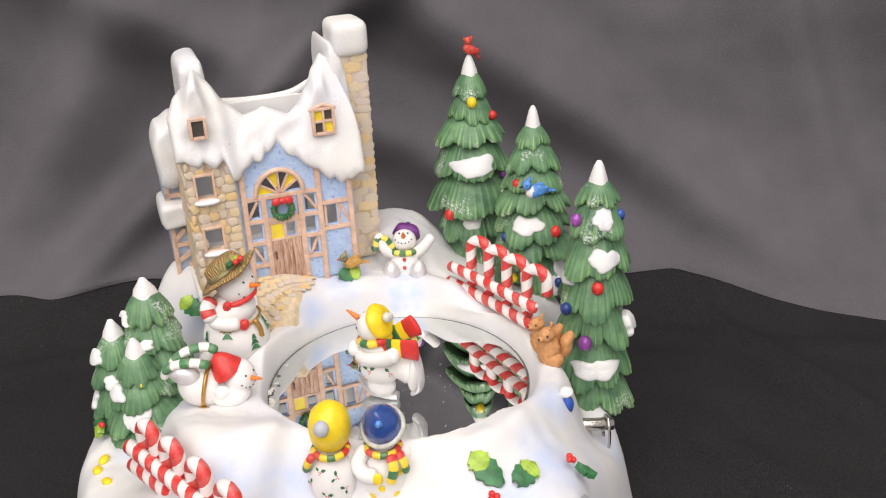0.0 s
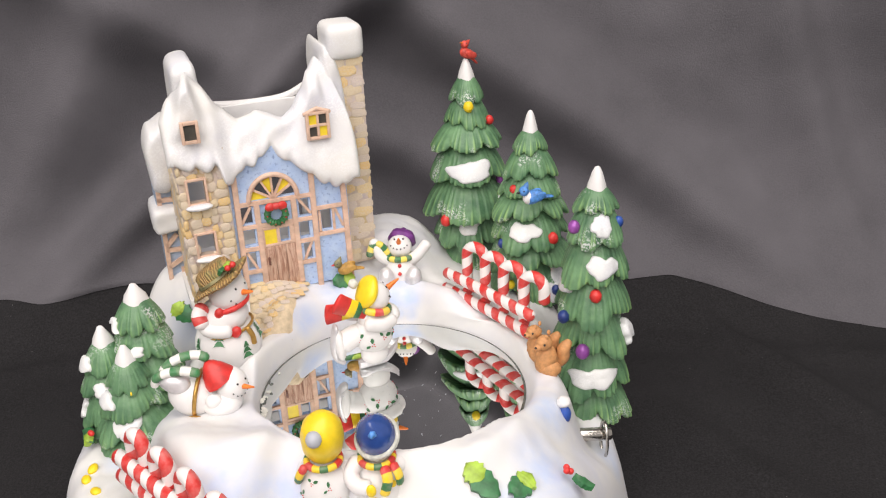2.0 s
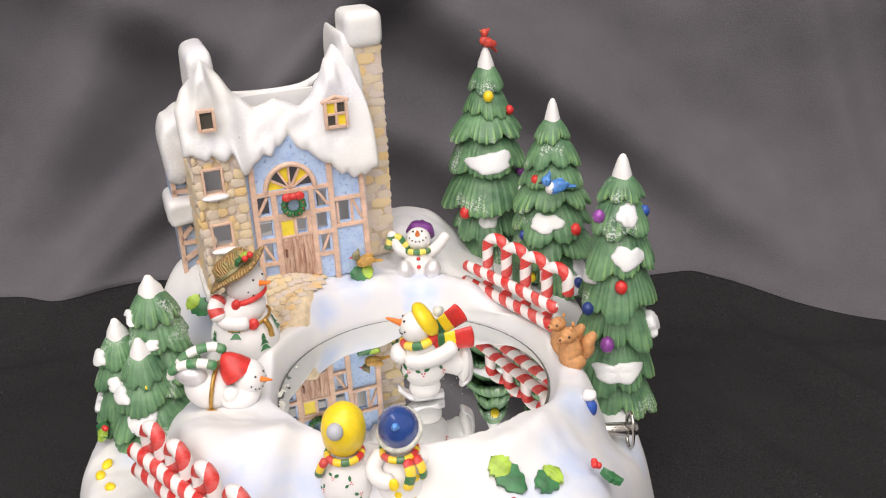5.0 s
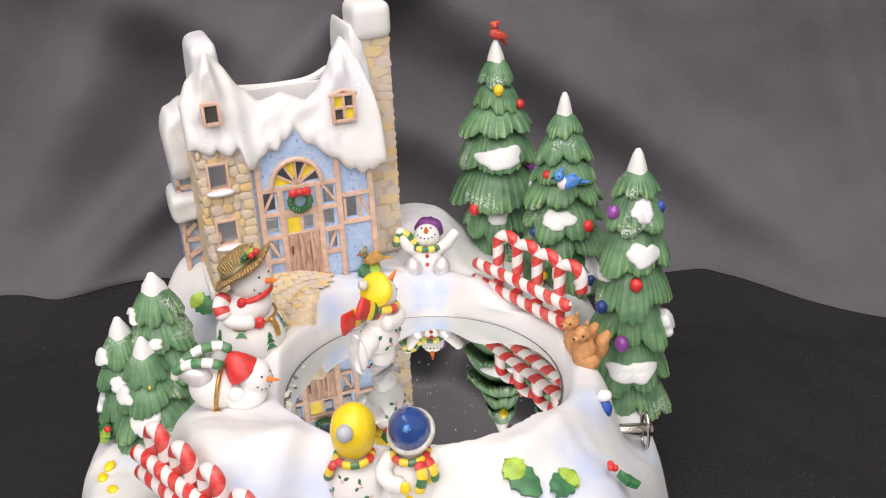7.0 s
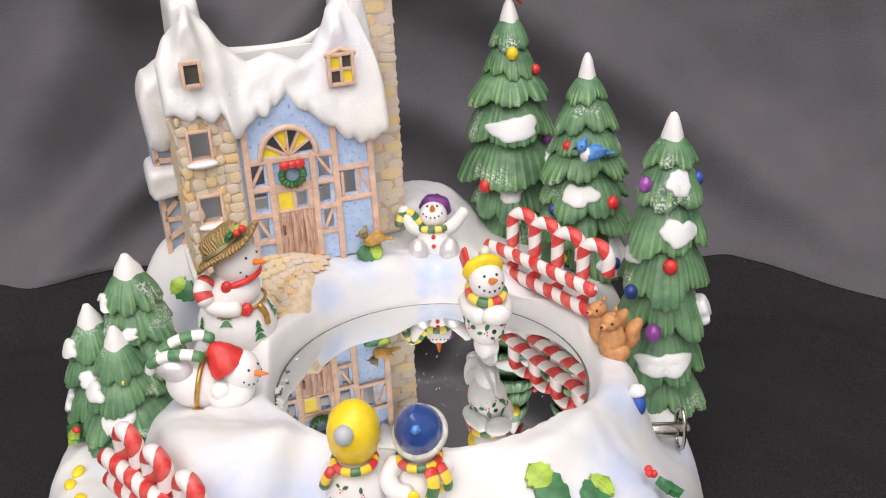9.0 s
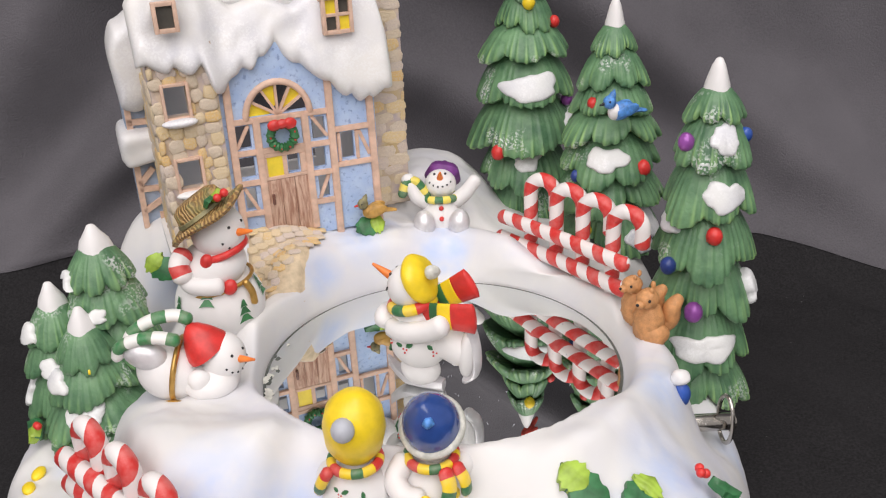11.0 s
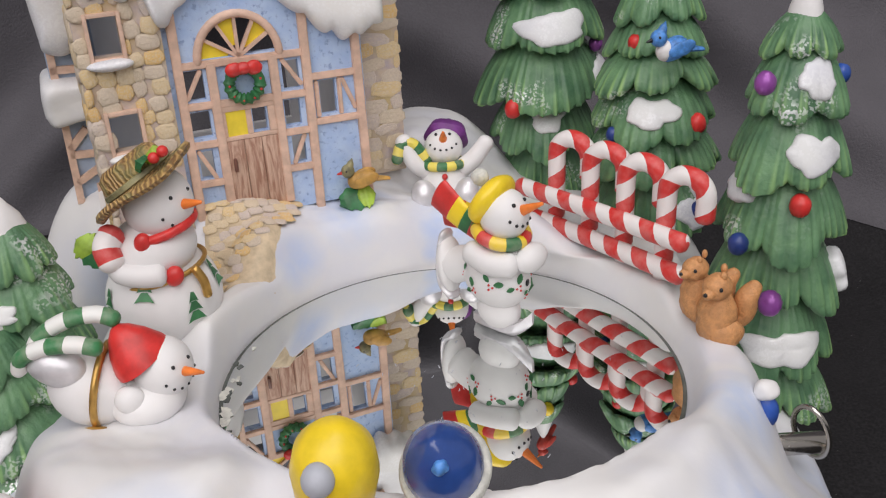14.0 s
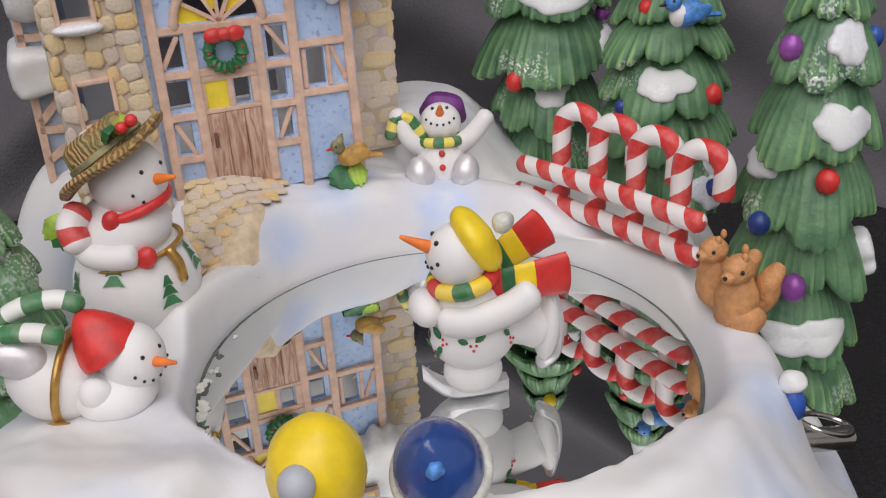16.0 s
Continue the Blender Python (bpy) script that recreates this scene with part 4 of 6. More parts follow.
    part("back_rim", tube(bezier([(-0.024, 0.0595, 0.0875), (-0.010, 0.0600, 0.0825), (0.010, 0.060, 0.0805), (0.032, 0.0600, 0.0812), (0.045, 0.0590, 0.0865)], 8), 0.0020, 10), M_WHITE, roof, "smooth glazed rim of the open roof")
    part("inner_wall", box((-0.030, 0.0560, 0.062), (0.047, 0.0600, 0.0810), 0.0005), M_WHITE, roof)
    # attic windows on their dormers
    for (u0, u1, z0, z1), cross in (((-0.0296, -0.0240, 0.0850, 0.0928), False), ((0.0312, 0.0402, 0.0765, 0.0878), True)):
        w = -0.0028 if cross else -0.0066
        win = part("attic_window", box((u0, w, z0), (u1, w + 0.0006, z1), 0.0), M_DARK, house, "small attic window with a dark pane", smooth=False)
        window_frame(win, u0, u1, z0, z1, w - 0.0002, 0.0015, cross)
        if cross:
            cu, cz = (u0 + u1) / 2, (z0 + z1) / 2
            part("lit_pane", box((u0, w - 0.0004, cz), (cu, w - 0.0001, z1), 0.0), M_PANE, win, "yellow painted pane", smooth=False)
            part("lit_pane", box((cu, w - 0.0004, z0), (u1, w - 0.0001, cz), 0.0), M_PANE, win, "yellow painted pane", smooth=False)
            part("lintel", tube([(u0 - 0.002, w - 0.0003, z1 + 0.0005), ((u0 + u1) / 2, w - 0.0003, z1 + 0.0030), (u1 + 0.002, w - 0.0003, z1 + 0.0005)], 0.0011, 8), M_TAN, win)
    # side wing
    wing = part("wing", box((-0.0456, 0.040, -0.012), (-0.030, 0.062, 0.060), 0.0006), M_WING, house, "low side wing in grey-blue plaster with timbers")
    for r in ((-0.0478, -0.006, -0.0468, 0.052), (-0.0478, 0.0115, -0.034, 0.0105), (-0.0475, 0.0015, -0.036, 0.0075), (-0.0475, 0.0135, -0.041, 0.0200), (-0.0480, 0.0405, -0.036, 0.0400), (-0.0405, -0.004, -0.0405, 0.000)):
        bm = bmesh.new()
        timber(bm, r[0] + 0.003, r[1], r[2] + 0.003, r[3], half=0.0012, w0=0.0385, w1=0.0410)
        part("wing_beam", bm, M_TAN, wing, smooth=False)
    slab([(-0.0462, 0.052), (-0.0470, 0.068), (-0.0445, 0.0770), (-0.041, 0.0795), (-0.033, 0.082), (-0.030, 0.060), (-0.037, 0.0465), (-0.045, 0.0470)], 0.031, 0.062, 0.005, 5, "wing_roof_snow", wing)
    slab([(-0.0495, 0.026), (-0.0493, 0.034), (-0.0470, 0.0375), (-0.040, 0.0375), (-0.031, 0.036), (-0.031, 0.0255), (-0.040, 0.0235), (-0.047, 0.0225)], 0.032, 0.060, 0.004, 6, "ledge_snow", wing)


def build_path():
    at_site()
    steps = thing("stone_path", pose(0, 0, 0), "ochre fieldstone path leading from the door to the pond", "path")
    rng = random.Random(8)
    bm = bmesh.new()
    grid = [[ground(-0.0815 - 0.0040 * k / 16 + (j / 12 - 0.5) * 0.0285 * (1 - 0.15 * k / 16), 0.0775 - 0.0350 * k / 16 + (j / 12 - 0.5) * 0.0100) for j in range(13)] for k in range(17)]
    edge = [[bm.verts.new(p + Vector((0, -0.0004, 0.0007 if 0 < j < 12 and 0 < k < 16 else -0.0012))) for j, p in enumerate(row)] for k, row in enumerate(grid)]
    for a, b in zip(edge, edge[1:]):
        for j in range(12):
            bm.faces.new((a[j], a[j + 1], b[j + 1], b[j]))
    part("path_bed", bm, M_BED, steps, "tan mortar bed")
    for k in range(13):
        for j in range(8):
            t = (k + 0.5) / 13
            x = -0.0815 - 0.0040 * t + (j - 3.5) * 0.0036 * (1 - 0.15 * t) + rng.uniform(-0.0004, 0.0004) + (0.0018 if k % 2 else 0)
            y = 0.0765 - 0.034 * t + (j - 3.5) * 0.0013
            shape = rng.choice(STONES)
            if math.hypot(x - POND[0], y - POND[1]) < 0.0768:
                continue
            ob = new("stone", shape)
            ob.parent = steps
            e = 0.002
            up = (ground(x + e, y) - ground(x - e, y)).cross(ground(x, y + e) - ground(x, y - e)).normalized()
            turn = Vector((0, -1, 0)).rotation_difference(up).to_matrix().to_4x4()
            ob.matrix_basis = Matrix.Translation(ground(x, y) + up * 0.0008) @ turn @ Matrix.Diagonal((0.0042 * rng.uniform(0.85, 1.2), 0.0005, 0.0031 * rng.uniform(0.85, 1.15), 1))


# ---------------------------------------------------------------- pines
BOUGHS = {}


class Tier:
    """One skirt of boughs: a flared cone of drooping lobes with carved needles and an uneven hem."""

    def __init__(self, r0, z0, r1, z1, seed, pleats=26, droop=0.0028):
        rng = random.Random(seed)
        self.r0, self.z0, self.r1, self.z1, self.pleats, self.droop = r0, z0, r1, z1, pleats, droop
        self.ph = [rng.uniform(0, 6.28) for _ in range(7)]
        self.lobes = rng.choice((5, 6, 7))

    def radius(self, t):
        return self.r0 + (self.r1 - self.r0) * (0.62 * t + 0.38 * math.sin(t * math.pi / 2))

    def level(self, t):
        return self.z0 + (self.z1 - self.z0) * (0.65 * t + 0.35 * t * t)

    def lobe(self, a):
        q = abs(math.sin(0.5 * self.lobes * a + 0.9 * math.sin(a + self.ph[0]) + self.ph[1])) ** 0.7
        return q - 0.62 + 0.30 * math.sin(2 * a + self.ph[2]) + 0.18 * math.sin(3 * a + self.ph[6])

    def needle(self, a):
        p = self.pleats
        return math.sin(p * a + 2.6 * math.sin(3 * a + self.ph[3]) + self.ph[4]) + 0.6 * math.sin(p * 1.7 * a + 2 * math.sin(4 * a) + self.ph[5])

    def ripple(self, a, t, carved=1.0):
        lobe, fine = self.lobe(a), carved * self.needle(a)
        f = 1 + t * (0.19 * lobe + 0.022 * fine)
        return f, -self.droop * t * t * (2.0 * lobe + 0.10 * fine)

    def point(self, a, z, out=0.0):
        """A place on the skirt at an angle and about a height, some way out of it."""
        t = 0.5
        for _ in range(12):
            t = min(1.0, max(0.05, t + (self.level(t) + self.ripple(a, t, 0.0)[1] - z) / max(1e-4, self.z0 - self.z1)))
        f, dz = self.ripple(a, t, 0.0)
        r = self.radius(t) * f
        return Vector(((r + out) * math.cos(a), (r + out) * math.sin(a), self.level(t) + dz + 0.35 * out))

    def mesh(self):
        n, seg = 11, 200
        prof = [(self.radius(k / (n - 1)), self.level(k / (n - 1))) for k in range(n)]
        prof += [(self.r1 * 0.995, self.z1 - 0.0012), (self.r1 * 0.93, self.z1 - 0.0018), (self.r1 * 0.72, self.z1 + 0.0004), (self.r1 * 0.34, self.z1 + 0.004)]
        bm = lathe(prof, seg, ripple=lambda a, k: self.ripple(a, min(1, k / (n - 1)) if k < n + 2 else 0.6))
        layer = bm.verts.layers.float.new("ridge")
        bm.verts.ensure_lookup_table()
        for i, v in enumerate(bm.verts):
            v[layer] = (0.5 + 0.36 * self.needle(2 * math.pi * (i % seg) / seg)) * min(1, i // seg / (n - 1)) ** 1.2
        return bm


def snow_patch(tree, a, r, z, size, thick=0.0010, seed=0, material=None):
    """A blob of snow that lies on a bough, at an angle round the trunk; size is (across, tall)."""
    rng = random.Random(seed)
    tiers = [t for t in BOUGHS[tree.name] if t.z1 - 0.001 <= z + size[1] * 0.15 <= t.z0 + 0.002]
    tier = max(tiers or BOUGHS[tree.name], key=lambda t: t.radius(min(1, max(0, (t.z0 - z) / (t.z0 - t.z1)))) if t in tiers else -abs(t.z1 - z))
    r = max(r, tier.r1 * 0.8)
    bm = bmesh.new()
    seg, ph = 36, [rng.uniform(0, 6.28) for _ in range(3)]
    rows = []
    for s, d in ((1.0, -1.2), (1.0, 0.30), (0.94, 0.80), (0.80, 1.05), (0.55, 1.15), (0.28, 1.18), (0.0, 1.2)):
        row = []
        for i in range(seg if s else 1):
            b = 2 * math.pi * i / seg
            f = s * (1 + 0.14 * math.sin(2 * b + ph[0]) + 0.12 * math.sin(3 * b + ph[1]) + 0.08 * math.sin(5 * b + ph[2]) + 0.04 * math.sin(9 * b))
            p, q = size[0] / 2 * f * math.cos(b), size[1] / 2 * f * math.sin(b)
            row.append(bm.verts.new(tier.point(radians(a) + p / r, z + q, d * thick)))
        rows.append(row)
    for x, y in zip(rows, rows[1:]):
        for i in range(seg):
            j = (i + 1) % seg
            bm.faces.new((x[i], x[j], y[j], y[i]) if len(y) > 1 else (x[i], x[j], y[0]))
    return part("snow_patch", bm, material or M_PATCH, tree, "white glitter-dusted snow")


def pine(place, tip, white, tiers, seed, label, group="pines behind the pond", glaze=None):
    """tiers: hem height and radius from the top down; tip and white: heights of the point and of the white cap's hem."""
    tree = thing("pine_tree", pose(*place), label, "tree", group)
    zs = [white + 0.001] + [t[0] for t in tiers]
    for k, (z, r) in enumerate(tiers):
        above = tiers[k - 1][1] if k else 0.003
        top = zs[k] + (0.0015 if k else 0.004)
        tier = Tier(min(above * 0.50, r * 0.50), top, r * 1.12, z, seed * 20 + k, 22 + 3 * k, 0.0014 + 0.0012 * min(1, k / 3))
        BOUGHS.setdefault(tree.name, []).append(tier)
        part("bough_tier", tier.mesh(), glaze or M_NEEDLES, tree)
    part("trunk", lathe([(0.004, tip - 0.02), (tiers[-1][1] * 0.62, tiers[-1][0] + 0.004), (tiers[-1][1] * 0.66, place[2] * 0 - 0.004)], 20), M_NEEDLES, tree)
    r = tiers[0][1] * 0.60
    part("snow_tip", lathe([(0, tip), (r * 0.22, tip - 0.0006), (r * 0.45, tip - 0.003), (r * 0.80, white + 0.004), (r, white - 0.001), (r * 0.6, white - 0.002)], 24, ripple=lambda a, k: (1 + 0.05 * math.sin(3 * a), (0.0012 * math.sin(4 * a) if k > 3 else 0))), M_WHITE, tree, "smooth white snow tip")
    return tree


def bauble(tree, x, y, z, r, material, label):
    part("bauble", ell((x, y, z), (r * 0.9, r * 0.9, r), seg=16, ring=12, lump=0.0002, freq=700), material, tree, label)


def build_pines():
    at_site("tall pine")
    z0 = 0.084
    t1 = pine((0.0232, 0.150, z0), 0.208 - z0, 0.1955 - z0, [(z - z0, r) for z, r in ((0.1865, 0.0088), (0.1745, 0.0112), (0.1620, 0.0172), (0.1435, 0.0192), (0.1215, 0.0225), (0.1045, 0.0190), (0.0850, 0.0165))], 1, "tall glazed green ceramic pine with baubles and snow")
    for a in ((0.0005, -0.0115, 0.1836, 0.0032, M_YELLOW, "yellow bauble"), (-0.0145, -0.0195, 0.1197, 0.0036, M_RED, "red bauble"), (0.0125, -0.004, 0.1735, 0.0028, M_RED, "red bauble"), (0.0185, -0.006, 0.139, 0.0030, M_VIOLET, "violet bauble")):
        bauble(t1, a[0], a[1], a[2] - z0, *a[3:])
    snow_patch(t1, -88, 0.0190, 0.1485 - z0, (0.0240, 0.0120), seed=1)
    snow_patch(t1, -92, 0.0200, 0.1150 - z0, (0.0160, 0.0095), seed=2)
    snow_patch(t1, -15, 0.0225, 0.1290 - z0, (0.0150, 0.0110), seed=3)
    at_site("middle pine")
    z0 = 0.086
    t2 = pine((0.0550, 0.105, z0), 0.1858 - z0, 0.1720 - z0, [(z - z0, r) for z, r in ((0.1670, 0.0080), (0.1545, 0.0120), (0.1440, 0.0138), (0.1335, 0.0168), (0.1185, 0.0190), (0.1050, 0.0205), (0.0880, 0.0195))], 2, "middle glazed green ceramic pine with a blue jay and baubles")
    for a in ((0.0105, -0.0165, 0.1205, 0.0036, M_RED, "red bauble"), (-0.0095, -0.009, 0.146, 0.0028, M_RED, "red bauble"), (-0.0165, -0.0125, 0.117, 0.0026, M_NAVY, "blue bauble"), (-0.012, -0.016, 0.094, 0.0026, M_YELLOW, "yellow bauble"), (0.0125, -0.0195, 0.0915, 0.0030, M_NAVY, "navy bauble")):
        bauble(t2, a[0], a[1], a[2] - z0, *a[3:])
    snow_patch(t2, -105, 0.0180, 0.1250 - z0, (0.0155, 0.0095), seed=4)
    snow_patch(t2, -35, 0.0205, 0.0960 - z0, (0.0130, 0.0160), seed=5)
    snow_patch(t2, -60, 0.0190, 0.0900 - z0, (0.0110, 0.0110), seed=25)
    at_site("near pine")
    z0 = 0.029
    t3 = pine((0.0835, 0.055, z0), 0.1662 - z0, 0.1530 - z0, [(z - z0, r) for z, r in ((0.1475, 0.0092), (0.1325, 0.0126), (0.1140, 0.0152), (0.0945, 0.0170), (0.0765, 0.0165), (0.0540, 0.0175), (0.0370, 0.0182))], 3, "near glazed green ceramic pine with baubles and heavy snow")
    for a in ((-0.0015, -0.0165, 0.1068, 0.0034, M_RED, "red bauble"), (-0.0075, -0.0185, 0.0778, 0.0040, M_VIOLET, "violet bauble"), (-0.0115, -0.0060, 0.1385, 0.0034, M_VIOLET, "violet bauble"), (0.0105, -0.004, 0.1395, 0.0028, M_BLUE, "blue bauble"), (-0.0165, -0.012, 0.094, 0.0034, M_NAVY, "navy bauble")):
        bauble(t3, a[0], a[1], a[2] - z0, *a[3:])
    snow_patch(t3, -84, 0.0128, 0.1405 - z0, (0.0130, 0.0090), seed=6)
    snow_patch(t3, -82, 0.0158, 0.1205 - z0, (0.0165, 0.0110), seed=7)
    snow_patch(t3, -92, 0.0172, 0.0610 - z0, (0.0240, 0.0110), seed=8)
    snow_patch(t3, -168, 0.0160, 0.1090 - z0, (0.0120, 0.0110), 0.003, seed=10)
    snow_patch(t3, -14, 0.0190, 0.0800 - z0, (0.0140, 0.0130), 0.003, seed=9)
    at_site("small pines")
    # three small pines grown together, on the low side
    for (x, y, zb, tip, white, tiers, seed, patches) in (
            (-0.1435, 0.036, 0.048, 0.1215, 0.1115, ((0.1030, 0.0095), (0.0910, 0.0118), (0.0760, 0.0135), (0.0560, 0.0150)), 4, ((-150, 0.0085, 0.1030, 0.008), (-100, 0.012, 0.0860, 0.008))),
            (-0.1480, 0.020, 0.046, 0.0985, 0.0880, ((0.0810, 0.0085), (0.0690, 0.0118), (0.0560, 0.0150), (0.0450, 0.0170)), 5, ((-90, 0.0135, 0.0640, 0.013), (-140, 0.0115, 0.0740, 0.009))),
            (-0.1610, 0.030, 0.046, 0.1035, 0.0930, ((0.0850, 0.0085), (0.0720, 0.0115), (0.0570, 0.0125), (0.0470, 0.013)), 6, ((-150, 0.0105, 0.0860, 0.011), (-170, 0.0120, 0.0620, 0.010)))):
        rows = [(za, ra * 1.12) for za, ra in tiers]
        t = pine((x, y, zb), tip - zb, white - zb, [(z - zb, r) for z, r in rows], seed, "small snow-laden ceramic pine in a clump", "clump of small pines", M_FROSTED)
        for k, (a, r, z, s) in enumerate(patches):
            snow_patch(t, a, r, z - zb, (s * 1.15, s * 0.80), 0.0016, seed=seed * 3 + k)
            snow_patch(t, a + 62, r * 1.04, z - zb - 0.010, (s * 0.90, s * 0.55), 0.0012, seed=seed * 5 + k)
        if seed == 5:
            bauble(t, 0.0035, -0.0105, 0.079 - zb, 0.0012, M_YELLOW, "yellow bauble")
            bauble(t, 0.0150, -0.0085, 0.057 - zb, 0.0014, M_RED, "red bauble")
        if seed == 6:
            bauble(t, -0.0110, -0.002, 0.074 - zb, 0.0014, M_RED, "red bauble")


# ---------------------------------------------------------------- candy cane fences
def cane_points(tall, hook, drop):
    pts = [(0, 0, 0), (0, 0, tall * 0.45), (0, 0, tall - hook)]
    pts += [(hook - hook * math.cos(radians(a)), 0, tall - hook + hook * math.sin(radians(a))) for a in range(30, 181, 30)]
    pts.append((2 * hook, 0, tall - hook - drop))
    return bezier(pts, 4)


def fence(label, a, b, posts, rails, turn, tall, thick=0.0028, side=1, group=""):
    """A fence of striped canes between two places on the snow."""
    a, b = Vector(a), Vector(b)
    ob = thing("candy_cane_fence", pose(0, 0, 0), label, "fence", group)
    way = (b - a).normalized()
    for t in posts:
        p = a + (b - a) * t
        c = part("cane", tube(cane_points(tall, 0.0056, 0.006), thick, 14), M_CANE, ob)
        c.matrix_basis = pose(p.x, p.y, p.z - 0.003, 0, 0, turn)
    for z0, z1, x0, x1 in rails:
        off = Vector((way.y, -way.x, 0)) * thick * 1.35 * side
        p, q = a + way * x0 + off, b + way * x1 + off
        part("rail", tube(bezier([(p.x, p.y, p.z + z0), ((p.x + q.x) / 2, (p.y + q.y) / 2, (p.z + q.z + z0 + z1) / 2 + 0.0004), (q.x, q.y, q.z + z1)], 8), thick * 1.02, 14), M_CANE, ob)
    return ob


# ---------------------------------------------------------------- snowmen and animals
def face(parent, c, r, ahead, nose_len=0.006, nose_r=0.0014, dots=True, seed=0, eye=0.00045, tilt=0.0):
    """Coal eyes and mouth and a carrot nose on a ball head that looks along +x turned by ahead degrees."""
    m = pose(*c, 0, tilt, ahead)

    def at(yaw, pitch, s=1.0):
        y, p = radians(yaw), radians(pitch)
        return m @ (Vector((math.cos(p) * math.cos(y), math.cos(p) * math.sin(y), math.sin(p))) * r * s)

    for yaw in (-22, 22):
        part("eye", ell(at(yaw, 22, 1.0), eye * 1.25, seg=8, ring=6), M_BLACK, parent)
    if dots:
        for yaw, pit in ((-42, -8), (-28, -22), (-10, -29), (10, -29), (28, -22), (42, -8)):
            part("mouth_dot", ell(at(yaw, pit, 1.0), eye, seg=8, ring=6), M_BLACK, parent)
    p0, p1 = at(0, 4, 0.85), at(2, 10, 1.0) + (at(0, 4) - Vector(c)).normalized() * nose_len
    part("nose", tube(bezier([p0, (Vector(p0) * 0.45 + Vector(p1) * 0.55), p1], 6), [nose_r * (1 - 0.72 * i / 12) for i in range(13)], 12), M_ORANGE, parent, "orange carrot nose")


def leaf_mesh(length, width, seed=0, thick=0.0006):
    """A holly leaf with points along both sides and a raised rib, lying in xy along +x."""
    bm = bmesh.new()
    n = 14
    left, right, mid = [], [], []
    for i in range(n + 1):
        t = i / n
        w = width / 2 * math.sin(math.pi * min(1, t * 0.96 + 0.04)) ** 0.7 * (1 + 0.30 * (abs(((t * 4.0) % 1) - 0.5) * 2 - 0.5))
        x = length * (t - 0.5)
        mid.append(bm.verts.new((x, 0, thick * 1.6)))
        left.append(bm.verts.new((x, w, thick * 0.4)))
        right.append(bm.verts.new((x, -w, thick * 0.4)))
    base_l = [bm.verts.new((v.co.x, v.co.y, -thick * 2)) for v in left]
    base_r = [bm.verts.new((v.co.x, v.co.y, -thick * 2)) for v in right]
    for i in range(n):
        bm.faces.new((mid[i], mid[i + 1], left[i + 1], left[i]))
        bm.faces.new((mid[i], right[i], right[i + 1], mid[i + 1]))
        bm.faces.new((left[i], left[i + 1], base_l[i + 1], base_l[i]))
        bm.faces.new((right[i], base_r[i], base_r[i + 1], right[i + 1]))
    return bm


def on_ball(c, r, yaw, pitch, lift=1.0):
    """A pose on an egg's surface whose z points outwards."""
    y, p = radians(yaw), radians(pitch)
    r = (r, r, r) if isinstance(r, (int, float)) else r
    d = Vector((math.cos(p) * math.cos(y), math.cos(p) * math.sin(y), math.sin(p)))
    nrm = Vector((d.x / r[0], d.y / r[1], d.z / r[2])).normalized()
    q = Vector(c) + Vector(a * b for a, b in zip(d, r)) * lift
    return Matrix.Translation(q) @ nrm.to_track_quat("Z", "Y").to_matrix().to_4x4()


def decal(parent, m, kind, size):
    """Small painted motifs, a hair proud of the glaze."""
    if kind == "leaf":
        o = part("holly_leaf", leaf_mesh(size, size * 0.55, thick=0.00012), M_GREEN, parent)
    elif kind == "tree":
        bm = bmesh.new()
        for s, y in ((1.0, -0.5), (0.78, -0.1), (0.5, 0.28)):
            vs = [bm.verts.new((size * 0.42 * s * q, size * (y + h), 0.00016)) for q, h in ((-1, 0), (-0.4, 0.06), (0.4, 0.06), (1, 0), (0.3, 0.42), (-0.3, 0.42))]
            bm.faces.new(vs)
        o = part("painted_pine", bm, M_GREEN, parent, smooth=False)
    else:
        o = part("painted_dot", ell((0, 0, 0), (size, size, 0.00018), seg=10, ring=6), {"red": M_RED, "yellow": M_YELLOW, "black": M_BLACK, "blue": M_BLUE}[kind], parent)
    o.matrix_basis = m
    return o


def sprig(parent, c, r, yaw, pitch, size, roll=0):
    m = on_ball(c, r, yaw, pitch, 1.004) @ pose(0, 0, 0, 0, 0, roll)
    decal(parent, m @ pose(size * 0.75, 0, 0, 0, 0, 10), "leaf", size)
    decal(parent, m @ pose(-size * 0.55, size * 0.45, 0, 0, 0, 130), "leaf", size * 0.8)
    for k in range(3):
        decal(parent, m @ pose(-size * 0.1 + size * 0.25 * math.cos(2.1 * k), -size * 0.35 + size * 0.25 * math.sin(2.1 * k), 0.00005), "red", size * 0.12)


